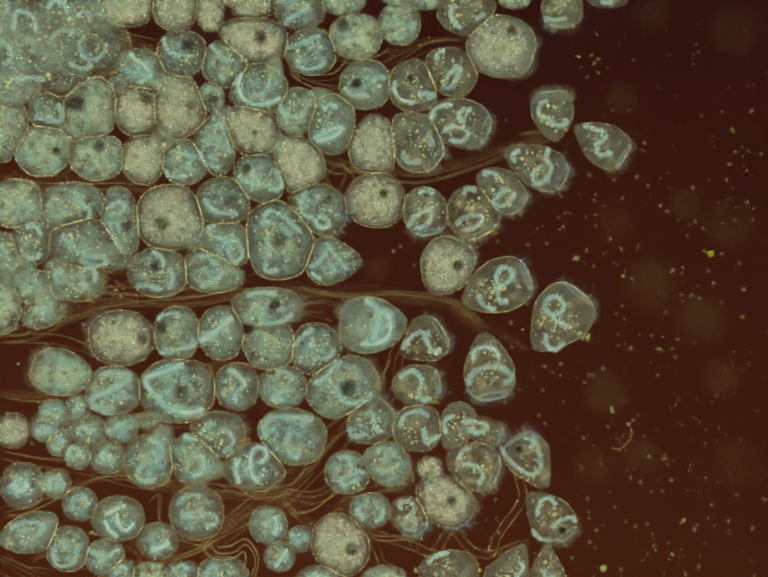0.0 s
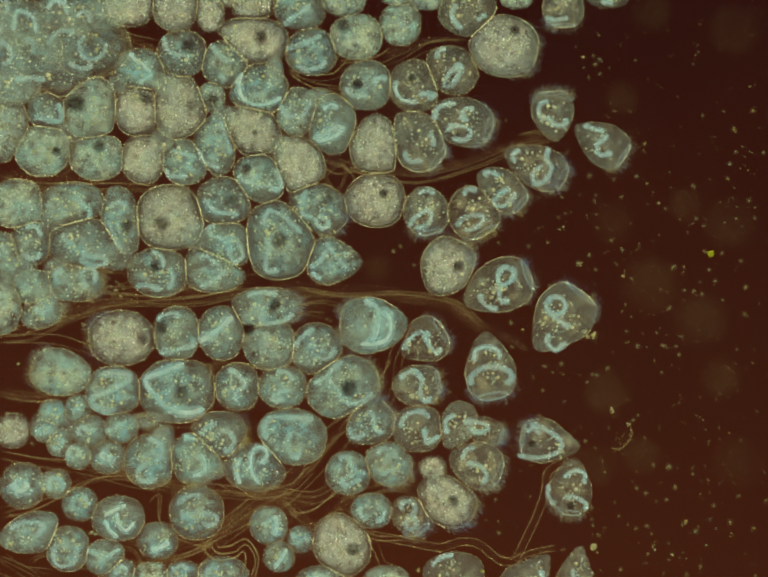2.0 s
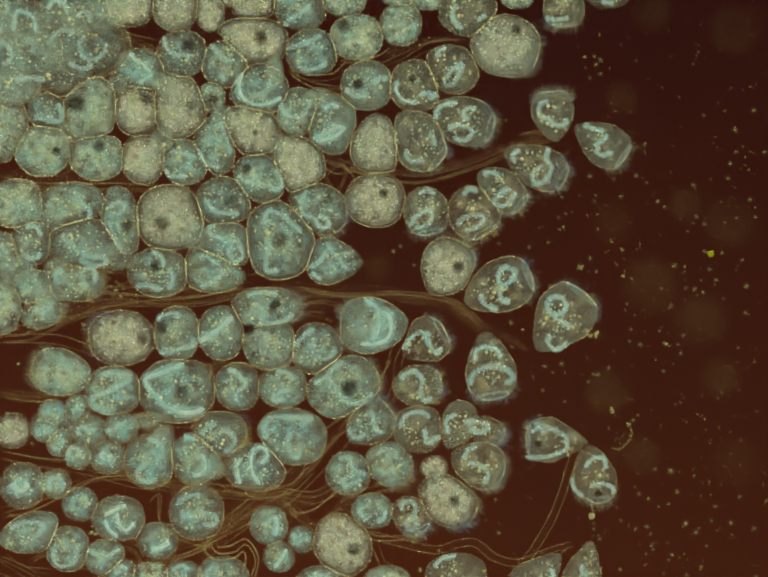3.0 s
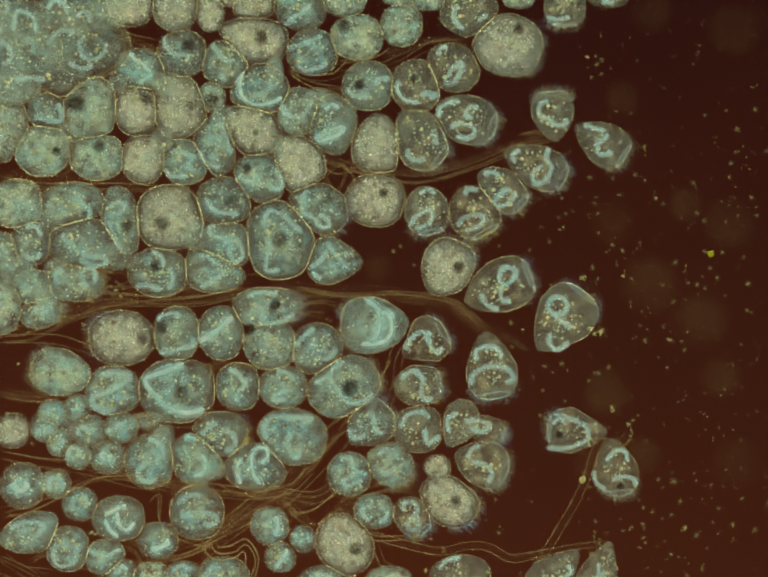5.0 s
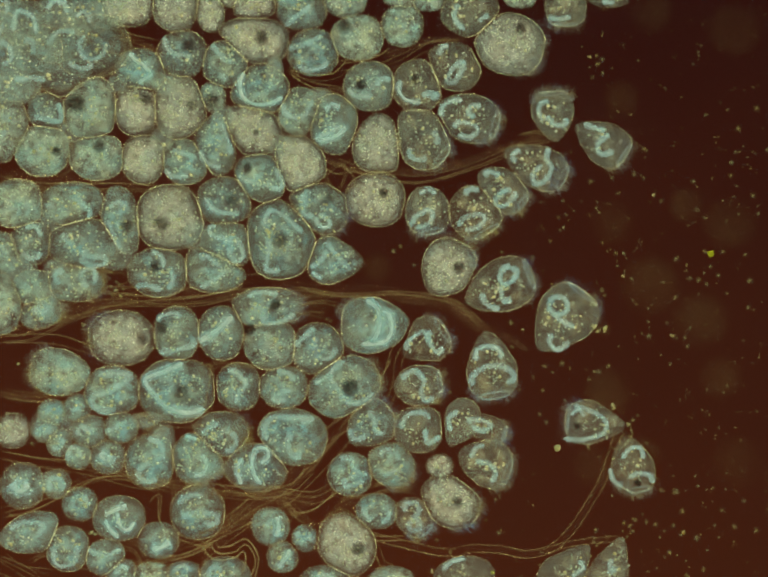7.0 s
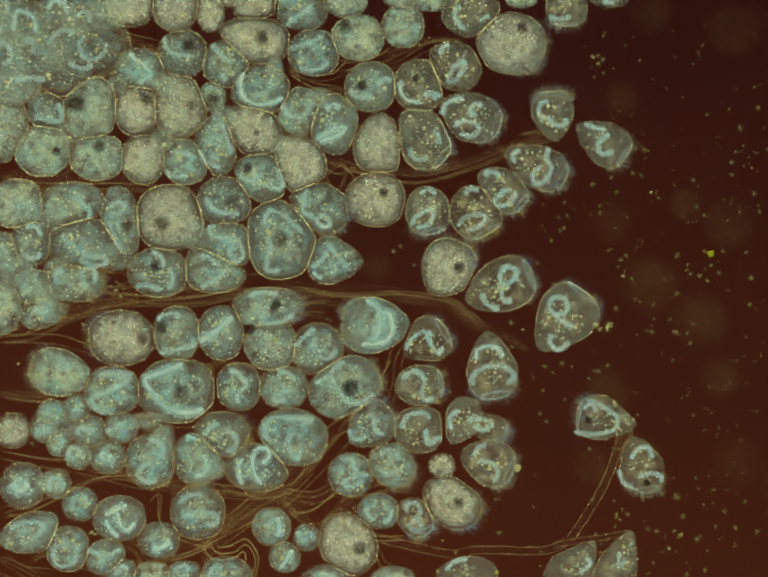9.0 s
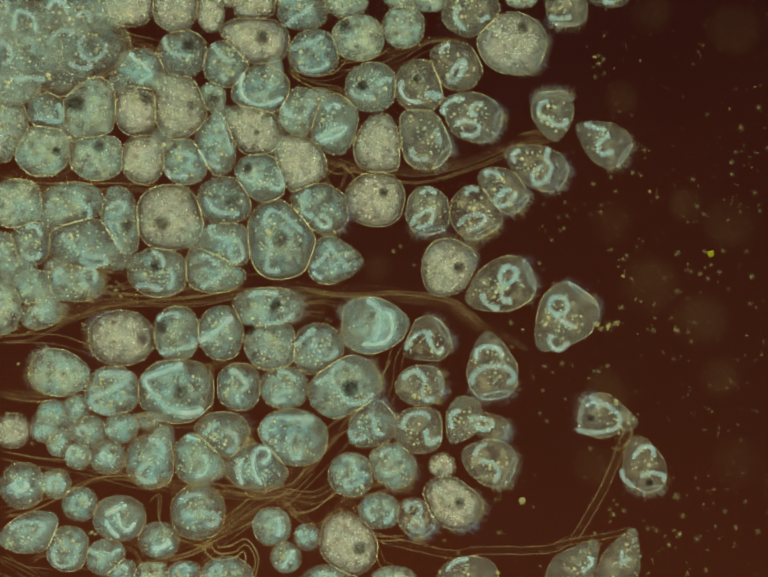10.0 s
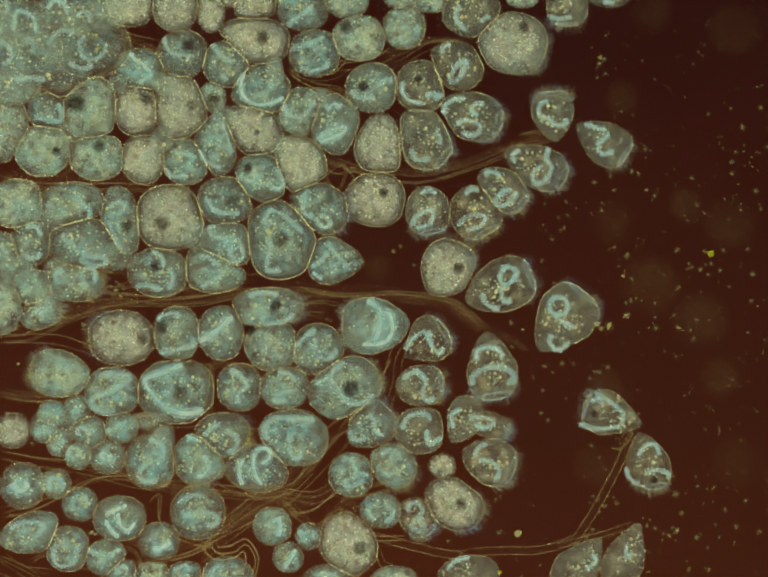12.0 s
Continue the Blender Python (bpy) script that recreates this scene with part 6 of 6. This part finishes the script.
    glide(SPECKS[70], 8.9, 14.5, 15.4, 29.2, 19.4, 43.4, 20.9, 56.5)
    glide(SPECKS[71], 8.4, 13.9, 14.6, 28.0, 18.5, 41.7, 19.8, 54.4)
    glide(SPECKS[72], 7.2, 12.2, 12.8, 24.7, 16.4, 36.9, 17.7, 48.3)
    glide(SPECKS[73], 5.7, 6.6, 11.0, 15.0, 15.5, 23.9, 18.8, 31.8)
    glide(SPECKS[74], 5.6, 7.5, 10.5, 16.0, 14.2, 24.6, 16.7, 32.4)
    glide(SPECKS[75], 4.5, 8.8, 8.3, 17.9, 10.7, 26.8, 11.3, 35.3)
    glide(SPECKS[76], 6.4, 11.5, 11.4, 23.2, 14.6, 34.7, 15.5, 45.5)
    glide(SPECKS[77], 6.2, 11.0, 11.2, 22.3, 14.4, 33.4, 15.5, 43.8)
    glide(SPECKS[78], 9.3, 12.4, 16.7, 25.7, 21.9, 38.7, 24.8, 50.2)
    glide(SPECKS[79], 10.7, 10.1, 18.6, 21.6, 24.3, 32.9, 28.3, 42.0)
    glide(SPECKS[80], 5.5, 6.9, 10.5, 15.2, 14.6, 23.7, 17.4, 31.3)
    glide(SPECKS[81], 10.1, 4.0, 20.0, 9.2, 27.1, 13.7, 28.9, 15.7)
    glide(SPECKS[82], 21.4, 8.6, 42.8, 19.2, 58.2, 28.3, 61.6, 32.2)
    glide(SPECKS[83], 18.2, 7.3, 36.3, 16.3, 49.4, 24.0, 52.2, 27.3)
    glide(SPECKS[84], 26.1, 10.4, 53.5, 22.6, 73.2, 32.5, 76.1, 36.0)
    glide(SPECKS[85], 12.4, 8.9, 22.9, 20.4, 31.5, 31.9, 38.3, 40.7)
    glide(SPECKS[86], 10.7, 9.4, 19.8, 21.0, 27.2, 32.5, 32.6, 41.8)
    glide(SPECKS[87], 16.0, 9.6, 28.9, 21.9, 38.9, 33.7, 45.9, 41.9)
    glide(SPECKS[88], 19.2, 7.6, 32.8, 20.3, 42.6, 33.4, 50.6, 42.0)
    glide(SPECKS[89], 14.1, 10.6, 25.0, 23.1, 33.7, 35.0, 41.0, 43.6)
    glide(SPECKS[90], 14.0, 10.3, 24.9, 22.7, 33.7, 34.5, 41.0, 43.1)
    glide(SPECKS[91], 12.1, 8.3, 22.6, 19.4, 31.4, 30.6, 38.4, 39.0)
    glide(SPECKS[92], 11.2, 7.4, 21.6, 18.0, 30.5, 28.8, 37.4, 37.1)
    glide(SPECKS[93], 22.4, 8.8, 42.8, 20.7, 57.3, 31.2, 62.0, 36.3)
    glide(SPECKS[94], 9.8, 9.0, 18.2, 20.1, 24.9, 31.1, 29.9, 40.3)
    glide(SPECKS[95], 10.7, 0.7, 11.3, 4.0, 8.7, 5.9, 9.5, 2.4)
    glide(SPECKS[96], 11.0, 1.2, 13.1, 5.3, 12.1, 8.3, 13.7, 6.3)
    glide(SPECKS[97], 12.7, 8.2, 23.0, 19.0, 31.3, 29.9, 38.2, 38.0)
    glide(SPECKS[98], 9.9, 1.0, 12.0, 4.7, 11.2, 7.4, 12.6, 5.6)
    glide(SPECKS[99], 7.8, 0.8, 9.3, 4.6, 9.1, 8.1, 11.6, 8.3)
    glide(SPECKS[100], 16.3, 5.5, 26.3, 14.5, 32.3, 22.7, 36.9, 26.1)
    glide(SPECKS[101], 13.8, 5.5, 26.8, 12.7, 36.2, 19.2, 39.0, 22.3)
    glide(SPECKS[105], 2.1, -4.2, 5.2, -14.6, 16.5, -32.1, 24.5, -27.8)
    glide(SPECKS[106], 2.5, -5.1, 6.2, -17.4, 19.7, -38.3, 29.3, -33.2)
    glide(SPECKS[107], 0.7, -1.6, 1.8, -5.9, 6.3, -13.2, 9.5, -11.2)
    glide(SPECKS[108], 0.3, -0.7, 0.8, -2.3, 2.6, -5.0, 3.8, -4.3)
    glide(SPECKS[110], 0.2, -0.4, 0.4, -1.2, 1.4, -2.7, 2.0, -2.3)
    glide(SPECKS[111], 0.1, -0.3, 0.3, -0.9, 1.0, -2.0, 1.5, -1.7)
    glide(SPECKS[112], 0.6, -1.2, 1.5, -4.2, 4.8, -9.3, 7.1, -8.1)
    glide(SPECKS[113], 1.1, -2.2, 2.5, -7.5, 8.1, -16.2, 12.1, -14.1)
    glide(SPECKS[118], 1.5, 0.3, 2.3, 0.9, 2.7, 1.3, 2.8, 1.2)
    glide(SPECKS[123], 1.7, -0.0, 2.1, 1.5, 2.4, 3.5, 4.2, 4.7)
    glide(SPECKS[124], 2.0, -0.0, 2.3, 1.9, 2.9, 4.6, 5.6, 6.8)
    glide(SPECKS[135], 9.3, 0.4, 26.2, -1.3, 43.8, -3.4, 55.0, -4.5)
    glide(SPECKS[136], 8.4, -1.6, 21.3, -3.7, 33.6, -4.7, 40.4, -3.2)
    glide(SPECKS[137], 9.5, 0.7, 27.0, -0.7, 45.2, -2.7, 56.9, -3.8)
    glide(SPECKS[140], 9.4, 0.5, 26.5, -1.1, 44.3, -3.3, 55.8, -4.3)
    glide(SPECKS[142], 2.4, 0.0, 2.8, 2.0, 3.2, 4.6, 5.7, 6.4)
    glide(SPECKS[144], 0.1, -0.6, 1.3, 4.4, 5.2, 12.7, 13.7, 21.9)
    glide(SPECKS[145], 0.2, 0.1, -0.3, 0.1, -0.1, 1.0, 2.0, 3.8)
    glide(SPECKS[146], 0.3, -0.2, 0.0, -0.3, 0.4, 0.6, 2.7, 3.7)
    glide(SPECKS[147], 0.3, -0.0, -0.0, -0.0, 0.2, 1.0, 2.5, 4.0)
    glide(SPECKS[148], 1.2, -1.8, 2.4, -0.2, 5.2, 4.3, 11.2, 11.2)
    glide(SPECKS[149], 1.5, -2.8, 2.3, -5.7, 3.4, -6.3, 6.0, -2.3)
    glide(SPECKS[150], 4.6, -9.8, 8.5, -19.0, 12.1, -22.6, 16.0, -15.8)
    glide(SPECKS[151], 3.1, -6.2, 5.1, -13.2, 6.7, -16.8, 8.7, -12.6)
    glide(SPECKS[152], 12.5, -26.7, 22.0, -58.6, 27.0, -79.7, 25.9, -73.7)
    glide(SPECKS[153], 12.2, -26.0, 20.9, -57.8, 24.8, -79.1, 22.5, -73.1)
    glide(SPECKS[154], 12.1, -25.4, 21.2, -55.6, 26.2, -75.2, 26.0, -68.9)
    glide(SPECKS[155], 16.8, -34.6, 29.2, -77.4, 35.5, -106.5, 33.9, -99.8)
    glide(SPECKS[156], 15.3, -34.0, 27.4, -74.1, 33.2, -100.8, 29.9, -94.7)
    glide(SPECKS[157], 16.4, -34.1, 28.6, -76.1, 34.8, -104.5, 33.1, -97.9)
    glide(SPECKS[158], 10.4, -21.9, 18.3, -47.5, 23.0, -63.6, 23.6, -57.3)
    glide(SPECKS[159], 14.5, -31.8, 24.8, -69.4, 28.8, -94.0, 24.6, -87.0)
    glide(SPECKS[160], 12.6, -26.7, 21.0, -60.0, 24.1, -82.1, 20.6, -75.7)
    glide(SPECKS[161], 12.0, -26.5, 17.6, -55.5, 17.0, -72.6, 10.6, -63.5)
    glide(SPECKS[162], 14.6, -31.2, 24.2, -67.8, 27.6, -91.6, 23.8, -84.1)
    glide(SPECKS[163], 12.5, -27.5, 18.0, -58.0, 16.8, -76.1, 9.3, -66.4)
    glide(SPECKS[164], 10.5, -24.2, 13.1, -48.3, 9.2, -60.1, 0.5, -47.3)
    glide(SPECKS[165], 9.4, -22.3, 10.1, -43.1, 4.4, -51.8, -5.6, -37.8)
    glide(SPECKS[166], 8.4, -3.6, 18.6, -9.6, 26.6, -13.4, 28.3, -10.3)
    glide(SPECKS[167], 4.2, -6.4, 1.3, -20.5, -5.7, -29.5, -13.8, -21.1)
    glide(SPECKS[168], 4.1, -6.4, 1.2, -19.8, -5.7, -28.4, -13.4, -19.9)
    glide(SPECKS[169], 3.2, -6.6, 4.5, -15.5, 4.7, -20.8, 4.5, -17.1)
    glide(SPECKS[170], 3.4, -6.5, 4.6, -15.5, 4.5, -21.0, 3.9, -16.9)
    glide(SPECKS[171], 5.2, -3.4, 10.5, -9.4, 14.6, -13.5, 15.9, -11.1)
    glide(SPECKS[172], 2.8, -1.0, 6.4, -3.9, 10.2, -6.6, 14.0, -7.1)
    glide(SPECKS[173], 6.0, -3.4, 12.3, -9.5, 17.1, -13.6, 18.4, -11.0)
    glide(SPECKS[174], 3.9, -2.2, 8.1, -6.7, 11.8, -10.2, 14.2, -9.2)
    glide(SPECKS[175], 0.3, -5.5, -15.9, 1.9, -39.8, 18.8, -62.5, 41.5)
    glide(SPECKS[176], -0.1, -4.6, -16.5, 3.4, -40.4, 20.5, -63.0, 43.1)
    glide(SPECKS[177], -3.4, 0.4, -28.1, 21.0, -61.9, 50.4, -92.4, 77.5)
    glide(SPECKS[178], 7.0, -17.9, 3.2, -30.8, -7.2, -32.3, -20.4, -15.4)
    glide(SPECKS[179], 5.5, -15.3, -0.5, -24.0, -13.2, -21.5, -27.7, -3.0)
    glide(SPECKS[180], -4.7, 1.6, -35.5, 29.0, -77.5, 65.8, -115.5, 95.8)
    glide(SPECKS[181], -4.4, 1.4, -33.7, 27.2, -73.5, 62.5, -109.4, 92.1)
    glide(SPECKS[182], -4.0, 1.1, -31.0, 24.7, -67.6, 57.5, -100.5, 86.3)
    glide(SPECKS[183], -1.2, -1.1, -12.4, 6.8, -27.0, 23.2, -38.5, 47.6)
    glide(SPECKS[184], -0.5, -1.3, -3.9, 1.0, -6.8, 12.3, -6.3, 37.9)
    glide(SPECKS[185], -0.7, -1.2, -5.7, 2.6, -11.1, 15.1, -13.1, 40.2)
    glide(SPECKS[186], -0.2, -1.5, -4.0, 1.0, -7.9, 11.7, -8.6, 34.6)
    glide(SPECKS[187], 4.2, -2.7, 7.8, -6.8, 12.8, -9.4, 20.7, -7.5)
    glide(SPECKS[188], 2.6, -2.3, 2.7, -3.5, 3.0, -0.9, 6.4, 7.7)
    glide(SPECKS[189], 3.2, -5.0, 4.1, -12.0, 4.4, -15.3, 5.5, -9.2)
    glide(SPECKS[190], 6.1, -4.8, 11.8, -12.6, 15.4, -17.5, 15.4, -13.6)
    glide(SPECKS[191], 8.2, -11.6, 14.5, -27.6, 17.4, -38.0, 15.5, -32.9)
    glide(SPECKS[192], 7.6, -6.7, 14.7, -16.9, 19.1, -23.5, 18.6, -19.2)
    glide(SPECKS[193], 7.0, -4.0, 14.5, -10.9, 19.8, -15.3, 20.5, -11.8)
    glide(SPECKS[194], 7.5, -7.6, 14.1, -18.9, 18.0, -26.2, 17.0, -21.7)
    glide(SPECKS[195], 11.1, 7.0, 20.2, 16.6, 27.7, 26.3, 34.0, 33.8)
    glide(SPECKS[196], 10.8, 6.8, 19.6, 16.0, 26.8, 25.4, 33.0, 32.8)
    glide(SPECKS[197], 10.6, 6.8, 19.4, 15.9, 26.6, 25.3, 32.8, 32.7)
    glide(SPECKS[198], 12.2, -23.9, 22.0, -53.0, 27.4, -72.3, 26.3, -67.1)
    glide(SPECKS[199], 9.6, 5.5, 18.1, 12.4, 25.3, 19.8, 30.7, 26.5)
    glide(DUST[0], 5, -1.5, 9, -2, 13, -2, 18, -2)
    glide(DUST[1], 4, 2, 7, 4, 10, 6, 12, 8)
    glide(DUST[2], 10, 6, 18, 13, 24, 19, 28, 24)
    glide(DUST[3], 6, -9, 9, -20, 11, -27, 11, -24)
    walk(SPECKS[204], [(0, pose(0.4518, -0.5759, 0.0090)), (0.5, pose(0.4115, -0.5839, 0.0090)), (1, pose(0.4014, -0.5708, 0.0090)), (1.5, pose(0.4095, -0.5456, 0.0090)), (2, pose(0.4316, -0.5315, 0.0090)), (2.5, pose(0.4407, -0.5063, 0.0090)), (3, pose(0.4276, -0.4679, 0.0090)), (5, pose(0.4084, -0.3933, 0.0090)), (5.5, pose(0.4145, -0.3641, 0.0090)), (6, pose(0.4135, -0.3399, 0.0090)), (6.5, pose(0.3852, -0.3389, 0.0090)), (7, pose(0.3570, -0.3278, 0.0090)), (8, pose(0.3036, -0.3358, 0.0090)), (9, pose(0.2753, -0.3691, 0.0090)), (9.5, pose(0.2844, -0.4024, 0.0090)), (10, pose(0.2844, -0.4367, 0.0090)), (10.5, pose(0.2763, -0.4579, 0.0090)), (11, pose(0.2703, -0.5012, 0.0090)), (12, pose(0.2753, -0.5042, 0.0090))])
    glide(SPECKS[205], -1.8, -0.4, -19.0, 12.9, -42.3, 34.3, -62.3, 58.1)
    glide(SPECKS[206], 4.2, -12.9, -4.3, -17.4, -19.5, -10.9, -35.8, 9.1)
    glide(SPECKS[207], -0.7, -1.1, -9.8, 6.2, -21.5, 21.1, -29.9, 43.1)
    glide(SPECKS[208], 3.9, -2.6, 7.9, -7.0, 12.1, -10.2, 16.3, -9.0)
    glide(SPECKS[209], 12.4, -24.2, 21.3, -54.6, 25.1, -75.0, 22.0, -68.7)
    glide(SPECKS[210], 17.4, 5.9, 31.5, 14.1, 40.7, 21.0, 43.5, 22.9)
    glide(SPECKS[211], 15.0, 5.0, 26.8, 12.1, 34.3, 18.1, 36.8, 19.6)
    glide(SPECKS[212], 15.6, 5.1, 27.6, 12.4, 35.2, 18.6, 37.8, 20.0)


motions()
